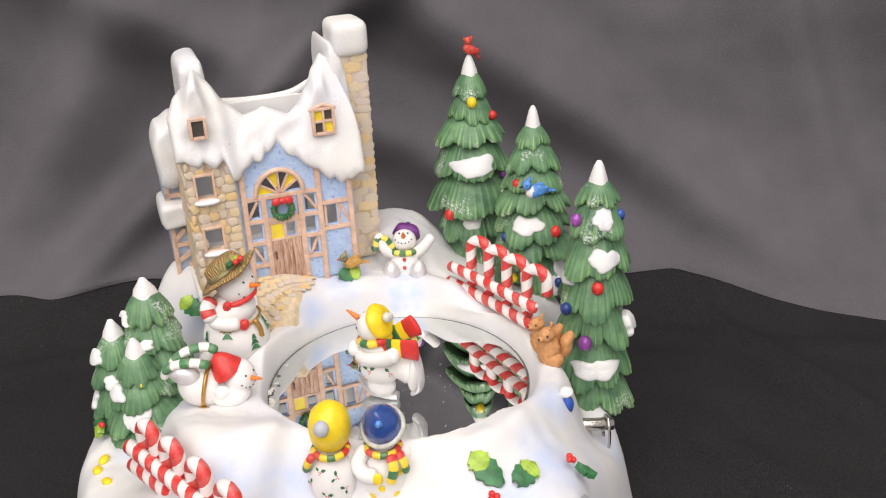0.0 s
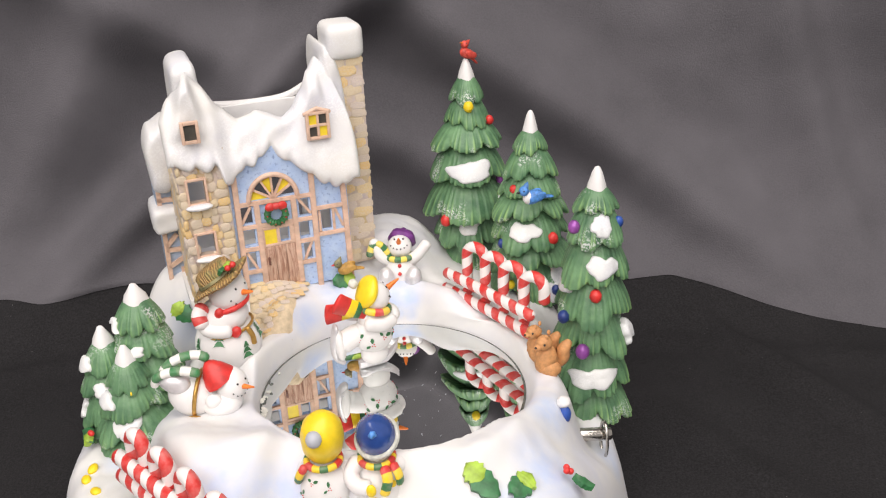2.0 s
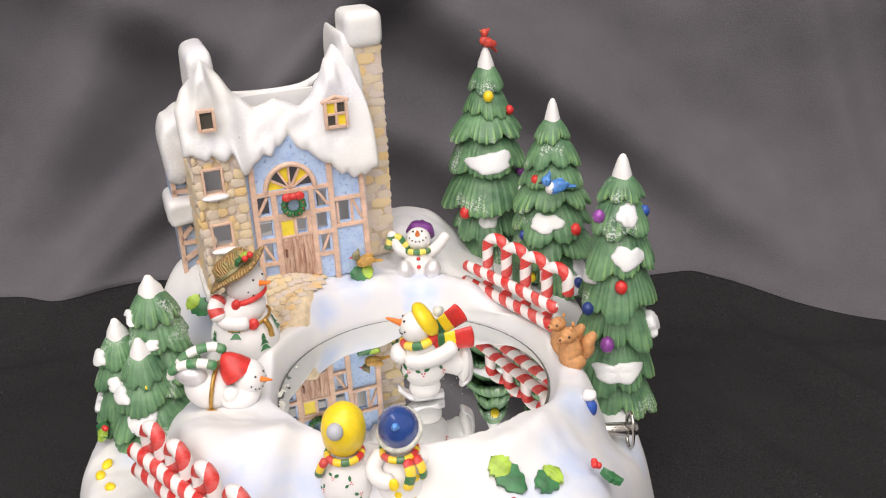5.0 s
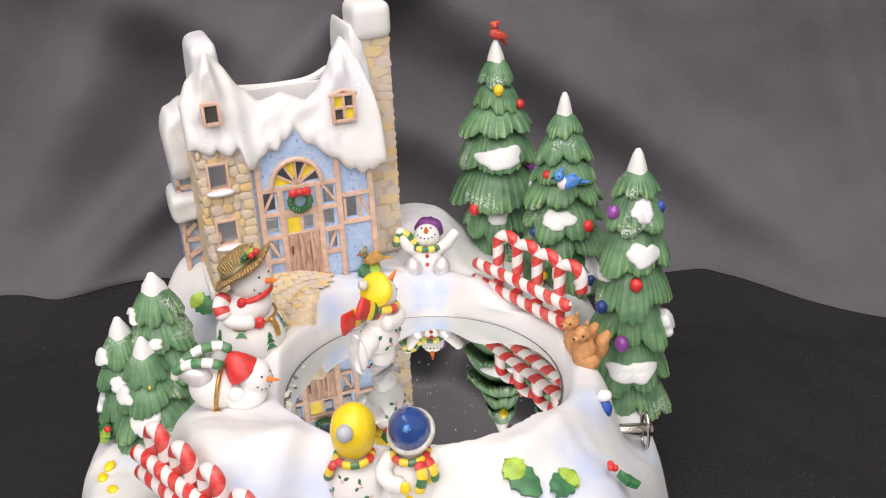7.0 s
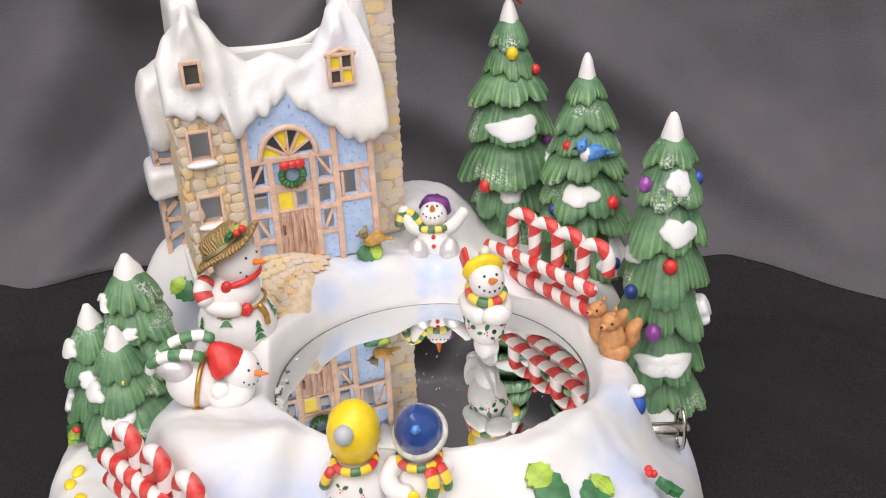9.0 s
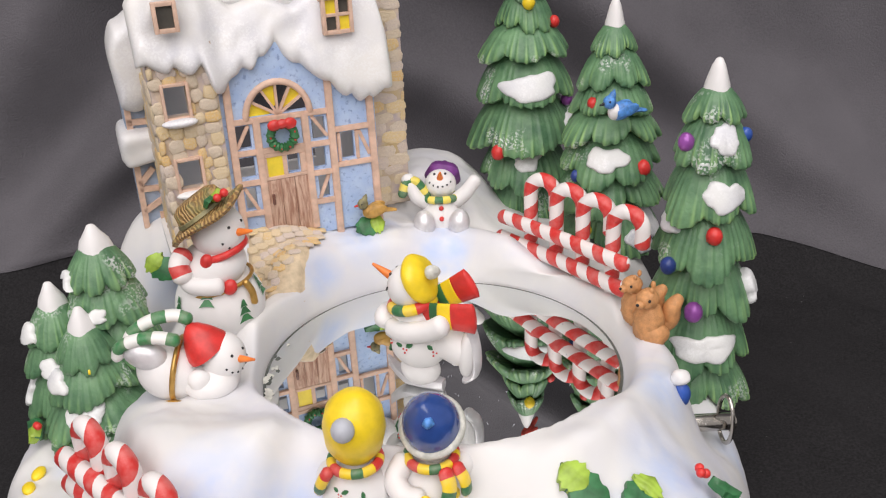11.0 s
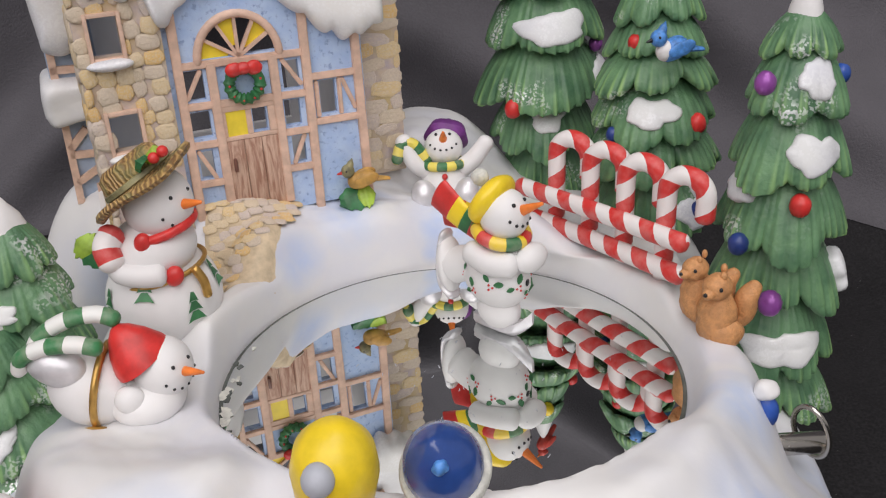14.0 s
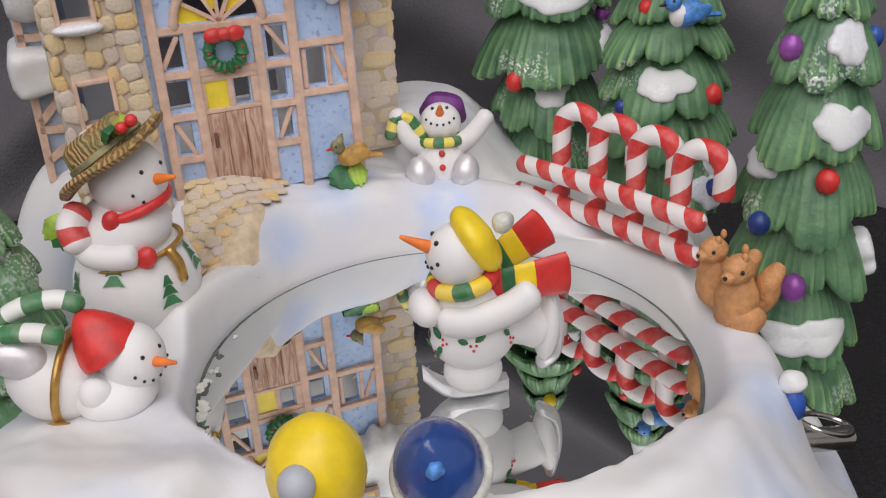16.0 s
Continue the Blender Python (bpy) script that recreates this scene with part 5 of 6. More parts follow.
def build_large_snowman():
    at_site("large snowman")
    s = thing("large_snowman", pose(-0.1015, 0.031, 0.078), "white ceramic snowman in a brown straw hat and red muffler", "snowman")
    bc, br = (0, 0.001, 0.0140), (0.0163, 0.0160, 0.0152)
    part("body", ell(bc, br, seg=40, ring=24), M_WHITE, s)
    part("chest", ell((-0.0005, -0.001, 0.0290), (0.0128, 0.0120, 0.0092), (0, -14, 0), seg=32, ring=18), M_WHITE, s)
    hc, hr = (0.0036, -0.001, 0.0420), 0.0096
    head = part("head", ell(hc, (hr, hr, hr * 1.02), seg=32, ring=18), M_WHITE, s)
    face(head, hc, hr, -28, 0.0056, 0.0016)
    # arms that wrap a muff, cuffs and mittens
    part("arm", tube(bezier([(-0.0085, -0.0050, 0.0310), (-0.0070, -0.0108, 0.0275), (-0.0010, -0.0128, 0.0265), (0.0040, -0.0120, 0.0262)], 6), 0.0032, 14), M_WHITE, s)
    part("muffler_end", tube(bezier([(-0.0080, -0.0075, 0.0365), (-0.0094, -0.0105, 0.0338), (-0.0080, -0.0122, 0.0300)], 6), 0.0036, 14), M_SCARF_RW, s, "red and white striped muffler end")
    part("mitten", ell((0.0074, -0.0112, 0.0252), (0.0024, 0.0020, 0.0028), (0, 35, 0), lump=0.0004), M_RED, s, "red mitten")
    part("muffler", tube([(0.0035 + 0.0088 * math.cos(a), -0.001 + 0.0088 * math.sin(a), 0.0352 + 0.0022 * math.cos(a)) for a in [2 * math.pi * i / 30 for i in range(30)]], 0.0013, 10, closed=True), M_RED, s, "red muffler round the neck")
    part("muffler_knot", ell((0.0004, -0.0102, 0.0345), (0.0022, 0.0018, 0.0028), (0, 20, 0), lump=0.0004), M_RED, s)
    part("cord", tube([(0.0002 + 0.0128 * math.cos(a), 0.0005 + 0.0126 * math.sin(a), 0.0226 + 0.0022 * math.cos(a)) for a in [2 * math.pi * i / 36 for i in range(36)]], 0.0007, 8, closed=True), M_GOLD, s, "gold cord round the waist")
    part("tassel", tube(bezier([(0.0120, -0.0070, 0.0250), (0.0140, -0.0075, 0.0215), (0.0146, -0.0080, 0.0175)], 5), 0.0013, 8), M_GOLD, s, "gold tassel")
    for yaw, pit, size in ((-47, 4, 0.0070), (-94, 32, 0.0068), (-2, 22, 0.0066), (-140, 10, 0.0068)):
        decal(s, on_ball(bc, br, yaw, pit, 1.006), "tree", size)
    # straw hat, pushed back
    hat = thing("straw_hat", pose(-0.1015, 0.031, 0.078) @ pose(0.0005, -0.001, 0.0480, -5, -34, 0) @ Matrix.Scale(1.08, 4), "brown woven straw hat with holly and berries", "hat")
    brim = lathe([(0, -0.0010), (0.0100, -0.0014), (0.0142, -0.0016), (0.0150, -0.0006), (0.0142, 0.0004), (0.0092, 0.0006)], 60, ripple=lambda a, k: (1 + 0.02 * math.sin(5 * a) + 0.01 * math.sin(31 * a), 0.0008 * math.sin(3 * a + 1) if k in (2, 3, 4) else 0))
    part("brim", brim, M_WICKER, hat)
    part("crown", lathe([(0.0094, 0.0002), (0.0090, 0.0030), (0.0082, 0.0060), (0.0062, 0.0072), (0, 0.0070)], 48, ripple=lambda a, k: (1 + 0.015 * math.sin(24 * a), 0)), M_WICKER, hat)
    part("band", lathe([(0.0094, 0.0008), (0.0098, 0.0011), (0.0096, 0.0022), (0.0090, 0.0025)], 48), M_BAND, hat, "muted green and red leafy band")
    for dx, dy, rot, mt in ((0.0095, -0.0060, -20, M_LIME), (0.0070, -0.0085, -70, M_GREEN)):
        o = part("hat_leaf", leaf_mesh(0.0062, 0.0038), mt, hat)
        o.matrix_basis = pose(dx, dy, 0.0040, 20, -10, rot)
    for dx, dy in ((0.0118, -0.0062), (0.0104, -0.0085), (0.0130, -0.0080)):
        part("hat_berry", ell((dx, dy, 0.0030), 0.0014, seg=12, ring=8), M_RED, hat)


def build_slider():
    at_site("slider")
    s = thing("belly_snowman", pose(-0.104, -0.008, 0.0765), "white ceramic snowman lying on its belly in a red cap", "snowman")
    part("body", ell((-0.0085, 0, 0.0105), (0.0128, 0.0112, 0.0108), (0, 12, 0), seg=36, ring=20), M_WHITE, s)
    part("chest", ell((0.0055, -0.001, 0.0070), (0.0108, 0.0112, 0.0072), seg=32, ring=18), M_WHITE, s)
    part("arm", ell((0.0035, -0.0088, 0.0108), (0.0042, 0.0034, 0.0040), lump=0.0004), M_WHITE, s)
    hc, hr = (0.0110, 0.0, 0.0150), 0.0084
    head = part("head", ell(hc, (hr, hr, hr), seg=32, ring=18), M_WHITE, s)
    face(head, hc, hr, -30, 0.0066, 0.0015)
    cap = pose(0.0068, -0.0005, 0.0170, 0, -30, 0)
    part("cap", lathe([(0.0086, 0.0008), (0.0082, 0.0030), (0.0062, 0.0072), (0.0036, 0.0108), (0.0014, 0.0126), (0, 0.0130)], 32, m=cap, ripple=lambda a, k: (1 + 0.03 * math.sin(3 * a + k), 0)), M_RED, s, "red felt cap")
    part("belt", tube([(-0.0058 + 0.0022 * math.cos(a), 0.0114 * math.sin(a), 0.0108 + 0.0108 * math.cos(a)) for a in [2 * math.pi * i / 36 for i in range(36)]], 0.0011, 8, closed=True), M_GOLD, s, "gold cord round the body")
    part("cord_bow", tube(bezier([(-0.0105, -0.0095, 0.0016), (-0.0065, -0.0112, 0.0030), (-0.0015, -0.0105, 0.0014), (0.0025, -0.0100, 0.0010)], 5), 0.0017, 8), M_GOLD, s, "gold cord bow")
    part("skate_boot", ell((-0.0150, -0.0055, 0.0198), (0.0082, 0.0046, 0.0052), (0, 14, 0), lump=0.0006), M_SILVER, s, "silver lustre boot")
    part("skate_boot", ell((-0.0190, 0.0030, 0.0165), (0.0060, 0.0042, 0.0050), (0, 20, 0), lump=0.0006), M_SILVER, s, "silver lustre boot")
    sc = ((0.0005, 0.001, 0.0295), (-0.0045, 0.001, 0.0312), (-0.0120, -0.001, 0.0308), (-0.0195, -0.002, 0.0268), (-0.0222, -0.004, 0.0215))
    part("scarf_end", tube(bezier(sc, 6), 0.0027, 12, flat=0.8), M_SCARF_GW, s, "green and white striped scarf end")
    sc = ((-0.0030, -0.0060, 0.0252), (-0.0090, -0.0065, 0.0268), (-0.0165, -0.0065, 0.0264), (-0.0230, -0.0065, 0.0240), (-0.0250, -0.0060, 0.0200))
    part("scarf_end", tube(bezier(sc, 6), 0.0027, 12, flat=0.8), M_SCARF_GW, s, "green and white striped scarf end")


def build_watchers():
    at_site("yellow cap")
    # the one in the yellow cap
    s = thing("yellow_cap_snowman", pose(-0.0452, -0.066, 0.0565), "white ceramic snowman seen from behind in a yellow cap", "snowman", "snowmen watching the pond")
    bc, br = (0, 0, 0.0125), (0.0108, 0.0104, 0.0140)
    part("body", ell(bc, br, seg=32, ring=20), M_WHITE, s)
    part("arm", ell((-0.0088, 0.004, 0.0190), (0.0036, 0.0058, 0.0040), (0, 20, 0)), M_WHITE, s)
    part("arm", ell((0.0092, 0.004, 0.0190), (0.0036, 0.0058, 0.0040), (0, -20, 0)), M_WHITE, s)
    part("head", ell((0.0008, 0.0025, 0.0335), 0.0082), M_WHITE, s)
    part("cap", lathe([(0.0068, -0.0092), (0.0086, -0.0060), (0.0093, 0.0), (0.0084, 0.0052), (0.0056, 0.0088), (0.0022, 0.0104), (0, 0.0107)], 32, m=pose(0.0010, 0.0, 0.0385, 14, 6, 0)), M_YELLOW, s, "yellow knitted cap")
    part("pompom", ell((-0.0012, -0.0088, 0.0425), 0.0033, lump=0.0003), M_GREY, s, "pale grey pompom")
    part("scarf", tube([(0.0004 + 0.0072 * math.cos(a), 0.0 + 0.0072 * math.sin(a), 0.0272) for a in [2 * math.pi * i / 28 for i in range(28)]], 0.0015, 10, closed=True), M_SCARF_RYG, s, "red, yellow and green scarf")
    part("scarf_end", tube(bezier([(-0.0072, -0.0055, 0.0272), (-0.0095, -0.0050, 0.0235), (-0.0108, -0.0030, 0.0195)], 5), 0.0018, 10), M_SCARF_RYG, s)
    for yaw, pit, roll in ((-120, 38, 20), (-75, 28, 80), (-100, -5, 10), (-55, 2, 140), (-150, 8, 60)):
        sprig(s, bc, br, yaw, pit, 0.0023, roll)
    at_site("blue cap")
    s = thing("blue_cap_snowman", pose(-0.0242, -0.0640, 0.0570) @ Matrix.Scale(0.93, 4), "white ceramic snowman seen from behind in a blue cap", "snowman", "snowmen watching the pond")
    bc, br = (0, 0, 0.0122), (0.0110, 0.0104, 0.0138)
    part("body", ell(bc, br, seg=32, ring=20), M_WHITE, s)
    part("arm", tube(bezier([(-0.0080, 0.000, 0.0260), (-0.0110, -0.0040, 0.0225), (-0.0085, -0.0085, 0.0200), (-0.0040, -0.0100, 0.0195)], 5), 0.0035, 12), M_WHITE, s)
    part("arm", ell((0.0095, 0.003, 0.0230), (0.0036, 0.0058, 0.0040), (0, -20, 0)), M_WHITE, s)
    part("head", ell((0.0004, 0.002, 0.0335), 0.0082), M_WHITE, s)
    hm = pose(0.0004, -0.0004, 0.0385, 30, -12, 0)
    part("cap", lathe([(0.0085, -0.0022), (0.0086, 0.0008), (0.0076, 0.0045), (0.0052, 0.0078), (0.0026, 0.0098), (0.0008, 0.0112), (0, 0.0114)], 32, m=hm), M_BLUE_GLOSS, s, "glossy deep blue cap")
    part("fur_brim", tube([hm @ Vector((0.0088 * math.cos(a), 0.0088 * math.sin(a), -0.0022)) for a in [2 * math.pi * i / 32 for i in range(32)]], 0.0013, 10, closed=True), M_POMPOM, s, "off-white fur brim")
    part("bobble", ell(hm @ Vector((0.0005, -0.0040, 0.0084)), 0.0017, lump=0.0004, freq=700), M_JAY, s, "light blue bobble")
    part("scarf", tube([(0.0072 * math.cos(a), 0.0072 * math.sin(a), 0.0276) for a in [2 * math.pi * i / 28 for i in range(28)]], 0.0015, 10, closed=True), M_SCARF_RYG, s, "red, yellow and green scarf")
    part("scarf_end", tube(bezier([(0.0040, -0.0085, 0.0275), (0.0050, -0.0108, 0.0235), (0.0035, -0.0118, 0.0180)], 5), 0.0024, 10, flat=0.6), M_SCARF_RYG, s)
    part("scarf_end", tube(bezier([(0.0075, -0.0060, 0.0275), (0.0095, -0.0075, 0.0240), (0.0100, -0.0075, 0.0200)], 5), 0.0022, 10, flat=0.6), M_SCARF_RYG, s)
    part("mitten", ell((-0.0022, -0.0125, 0.0200), (0.0022, 0.0014, 0.0030), lump=0.0003), M_YELLOW, s, "yellow mitten")
    for yaw, pit in ((-95, 5), (-140, 25), (-45, 28), (-60, -12), (-120, -15), (-160, 0)):
        decal(s, on_ball(bc, br, yaw, pit, 1.003), "yellow", 0.0016)


def build_sitter():
    at_site("sitter")
    s = thing("sliding_snowman", pose(-0.0180, 0.0890, 0.0925, -16, 0, 0) @ Matrix.Scale(0.97, 4), "white ceramic snowman sitting on the slope with raised arms", "snowman")
    bc, br = (0, 0, 0.0108), (0.0086, 0.0080, 0.0106)
    part("body", ell(bc, br, seg=32, ring=18), M_WHITE, s)
    hc, hr = (0.0002, -0.0010, 0.0250), 0.0068
    head = part("head", ell(hc, (hr, hr, hr * 0.95), seg=28, ring=16), M_WHITE, s)
    face(head, hc, hr, -92, 0.0040, 0.0016, tilt=-24)
    part("beret", lathe([(0.0062, -0.001), (0.0080, 0.0012), (0.0072, 0.0040), (0.0042, 0.0056), (0, 0.0060)], 28, m=pose(0.0012, 0.0036, 0.0270, -44, 12, 0), ripple=lambda a, k: (1 + 0.04 * math.sin(5 * a), 0)), M_PURPLE, s, "dark purple beret")
    part("bobble", ell((0.0025, 0.0062, 0.0330), 0.0016), M_PURPLE, s)
    for sgn, tip in ((-1, (-0.0142, -0.004, 0.0285)), (1, (0.0155, -0.004, 0.0265))):
        part("arm", tube(bezier([(sgn * 0.0060, -0.001, 0.0170), (sgn * 0.0105, -0.003, 0.0205), tip], 6), [0.0035 - 0.0006 * i / 12 for i in range(13)], 12), M_WHITE, s)
        part("skate_boot", ell((sgn * 0.0074, -0.0082, 0.0086), (0.0046, 0.0046, 0.0060), (0, sgn * 10, 0)), M_SILVER, s, "silver lustre boot")
    part("scarf", tube([(0.0068 * math.cos(a), -0.0006 + 0.0066 * math.sin(a), 0.0192 + 0.0008 * math.sin(a)) for a in [2 * math.pi * i / 28 for i in range(28)]], 0.0017, 10, closed=True), M_SCARF_GY, s, "green and yellow striped scarf")
    part("scarf_end", tube(bezier([(-0.0062, -0.002, 0.0205), (-0.0105, -0.0035, 0.0265), (-0.0145, -0.004, 0.0265), (-0.0165, -0.004, 0.0215)], 6), 0.0031, 10, flat=0.7), M_SCARF_GY, s, "green and yellow scarf end flying up")
    for z, f in ((0.0150, 0.93), (0.0105, 1.0)):
        part("button", ell((0, -0.0084 * f, z), 0.0011, seg=10, ring=8), M_RED, s, "red button")


def skater_at(t):
    """The skater goes round with the turntable under the mirror, once in five and a half seconds."""
    ahead = -85 - 65.45 * (t - 3.5)
    # a little jerk on each round
    ahead -= 12 * math.exp(-((((ahead + 118 + 180) % 360) - 180) / 22) ** 2)
    a = radians(ahead + 101)
    return pose(-0.0190 + 0.0222 * math.cos(a), 0.0120 + 0.0190 * math.sin(a), 0.0802, 0, 0, ahead + 11)


def build_skater():
    at_site()
    s = thing("skating_snowman", skater_at(0), "white ceramic snowman skating in a yellow hat and striped scarf", "snowman")
    bm = bmesh.new()
    n = 16
    rows = []
    for i in range(n + 1):
        t = i / n
        x = -0.0085 + 0.0178 * t
        w = 0.0026 * math.sin(math.pi * min(1, 0.12 + t * 0.86)) ** 0.6
        lift = 0.0050 * max(0, (t - 0.62) / 0.38) ** 1.7
        rows.append([bm.verts.new((x, y * w, z + lift)) for y, z in ((-0.35, 0), (-1, 0.0014), (-0.9, 0.0034), (0.9, 0.0034), (1, 0.0014), (0.35, 0))])
    for a, b in zip(rows, rows[1:]):
        for i in range(6):
            bm.faces.new((a[i], a[(i + 1) % 6], b[(i + 1) % 6], b[i]))
    bm.faces.new(rows[0])
    bm.faces.new(rows[-1])
    skate = part("skate", bm, M_SILVER, s, "silver lustre skate")
    part("boot", ell((-0.0012, 0, 0.0060), (0.0062, 0.0044, 0.0050), seg=24, ring=14), M_WHITE, s)
    bc, br = (-0.0015, 0, 0.0150), (0.0090, 0.0072, 0.0078)
    part("body", ell(bc, br, (0, 8, 0), seg=32, ring=18), M_WHITE, s)
    part("chest", ell((-0.0004, 0, 0.0222), (0.0070, 0.0060, 0.0062), (0, 18, 0), seg=28, ring=16), M_WHITE, s)
    for sgn in (-1, 1):
        part("arm", tube(bezier([(0.0060, sgn * 0.0042, 0.0215), (0.0010, sgn * 0.0062, 0.0215), (-0.0050, sgn * 0.0058, 0.0228)] if sgn < 0 else [(0.0045, sgn * 0.0046, 0.0206), (0.0000, sgn * 0.0066, 0.0208), (-0.0075, sgn * 0.0066, 0.0226), (-0.0118, sgn * 0.0064, 0.0250)], 6), 0.0030, 12), M_WHITE, s)
    part("front_arm", ell((0.0080, 0.0010, 0.0220), (0.0034, 0.0052, 0.0034), (0, 20, 0)), M_WHITE, s)
    hc, hr = (0.0010, 0, 0.0316), 0.0062
    head = part("head", ell(hc, (hr, hr, hr), seg=28, ring=16), M_WHITE, s)
    face(head, hc, hr, 0, 0.0058, 0.0014, eye=0.00042, tilt=-18)
    part("beret", ell((-0.0026, 0.0, 0.0346), (0.0072, 0.0072, 0.0034), (0, -56, 0), seg=36, ring=20, lump=0.0007, freq=190), M_YELLOW, s, "yellow beret pushed back on the head")
    part("pompom", ell((-0.0076, 0.0020, 0.0382), (0.0022, 0.0020, 0.0020), lump=0.0004, freq=500), M_POMPOM, s, "off-white pompom")
    part("scarf", tube([(0.0000 + 0.0060 * math.cos(a), 0.0060 * math.sin(a), 0.0270 - 0.0012 * math.cos(a)) for a in [2 * math.pi * i / 28 for i in range(28)]], 0.0016, 10, closed=True), M_SCARF_RYG, s, "red, yellow and green scarf")
    for a, b, c in (((-0.0045, 0.0026, 0.0258), (-0.0110, 0.0034, 0.0262), (-0.0200, 0.0032, 0.0268)), ((-0.0045, -0.0026, 0.0268), (-0.0105, -0.0030, 0.0300), (-0.0170, -0.0030, 0.0340))):
        way = bezier([a, b, c], 10)
        last = len(way) - 1
        for lo, hi, mat, label in ((0.0, 0.22, M_RED, "red block of the scarf end"), (0.22, 0.40, M_GREEN, "green block of the scarf end"), (0.40, 0.64, M_YELLOW, "yellow block of the scarf end"), (0.64, 1.0, M_RED, "red fringe of the scarf end")):
            i, j = round(lo * last), round(hi * last)
            part("scarf_end", tube(way[i:j + 1], [0.0009 + 0.00045 * k / last for k in range(i, j + 1)], 22, flat=3.3, bm=None), mat, s, label)
    part("raised_leg", tube(bezier([(-0.0080, 0, 0.0165), (-0.0125, 0, 0.0152), (-0.0150, 0, 0.0140)], 5), 0.0046, 14), M_WHITE, s)
    part("raised_boot", ell((-0.0168, 0, 0.0140), (0.0026, 0.0044, 0.0076), (0, -6, 0), seg=24, ring=14), M_WHITE, s)
    sk = part("raised_skate", tube(bezier([(-0.0178, 0, 0.0218), (-0.0192, 0, 0.0150), (-0.0188, 0, 0.0085), (-0.0160, 0, 0.0058)], 6), 0.0026, 12, flat=0.45), M_SILVER, s, "silver lustre skate")
    for yaw, pit, roll in ((-70, 10, 0), (-25, 5, 60), (35, 5, 120), (80, 10, 30), (-110, -10, 80), (10, -20, 10), (140, 5, 0), (-150, 10, 40)):
        sprig(s, bc, br, yaw, pit, 0.0026, roll)
    decal(s, on_ball(bc, br, 2, 4, 1.003), "black", 0.0009)
    for piece in s.children:
        piece.matrix_basis = Matrix.Diagonal((1.11, 1.11, 1.17, 1)) @ piece.matrix_basis
    return s


def bird(name, m, label, length, body_mat, breast_mat, beak_mat, crest=True, head_mat=None):
    b = thing(name, m, label, "bird")
    k = length / 0.013
    part("body", ell((0, 0, 0.0032 * k), (0.0050 * k, 0.0030 * k, 0.0030 * k), (0, 12, 0), lump=0.0003), body_mat, b)
    part("breast", ell((0.0024 * k, 0, 0.0030 * k), (0.0026 * k, 0.0026 * k, 0.0028 * k)), breast_mat, b)
    part("head", ell((0.0046 * k, 0, 0.0066 * k), 0.0023 * k), head_mat or body_mat, b)
    part("beak", tube([(0.0060 * k, 0, 0.0064 * k), (0.0082 * k, 0, 0.0060 * k)], [0.0008 * k, 0.0003 * k], 8), beak_mat, b)
    part("tail", tube([(-0.0030 * k, 0, 0.0028 * k), (-0.0065 * k, 0, 0.0026 * k), (-0.0092 * k, 0, 0.0022 * k)], [0.0018 * k, 0.0016 * k, 0.0012 * k], 10, flat=0.5), body_mat, b)
    for s in (-1, 1):
        part("wing", ell((-0.0012 * k, s * 0.0026 * k, 0.0038 * k), (0.0042 * k, 0.0008 * k, 0.0020 * k), (0, 14, 0), lump=0.0004, freq=500), body_mat, b)
        part("eye", ell((0.0054 * k, s * 0.0019 * k, 0.0072 * k), 0.0004 * k, seg=8, ring=6), M_BLACK, b)
    if crest:
        part("crest", lathe([(0.0015 * k, 0), (0.0010 * k, 0.0018 * k), (0, 0.0034 * k)], 12, m=pose(0.0040 * k, 0, 0.0078 * k, 0, -22, 0)), head_mat or body_mat, b)
    return b


def squirrel(m, label):
    q = thing("squirrel", m, label, "squirrel", "pair of squirrels")
    part("body", ell((0, 0, 0.0075), (0.0058, 0.0056, 0.0085), lump=0.0007, freq=420), M_FUR, q)
    part("haunch", ell((0.0015, -0.0035, 0.0040), (0.0050, 0.0035, 0.0042), lump=0.0005, freq=420), M_FUR, q)
    part("head", ell((-0.0018, -0.0020, 0.0178), (0.0044, 0.0038, 0.0036), (0, 0, 20), lump=0.0003, freq=400), M_FUR, q)
    part("muzzle", ell((-0.0052, -0.0040, 0.0170), (0.0020, 0.0017, 0.0016)), M_FUR, q)
    part("nose", ell((-0.0068, -0.0050, 0.0174), 0.0006, seg=8, ring=6), M_BLACK, q)
    for s in (-1, 1):
        part("ear", ell((0.0002 + 0.0012 * s, -0.0012 + 0.0022 * s, 0.0212), (0.0009, 0.0011, 0.0014)), M_FUR, q)
    part("eye", ell((-0.0026, -0.0056, 0.0186), 0.0006, seg=8, ring=6), M_BLACK, q)
    part("tail", tube(bezier([(0.0045, 0.0010, 0.0030), (0.0085, 0.0010, 0.0065), (0.0090, 0.0005, 0.0115), (0.0115, 0.0005, 0.0150)], 6), [0.0020 + 0.0014 * math.sin(math.pi * i / 18) for i in range(19)], 12), M_FUR, q)
    return q


def leaf_thing(m, length, width, label, tips=True, berries=()):
    t = thing("holly_sprig", m, label, "holly")
    part("leaf", leaf_mesh(length, width, thick=0.0009), M_GREEN, t)
    if tips:
        o = part("leaf_tip", leaf_mesh(length * 0.50, width * 0.95, thick=0.0009), M_LIME, t, "yellow-green leaf tip")
        o.matrix_basis = pose(length * 0.24, 0, 0.0005)
    for x, y in berries:
        part("berry", ell((x, y, 0.0008), 0.0014, seg=10, ring=8), M_RED, t)
    return t


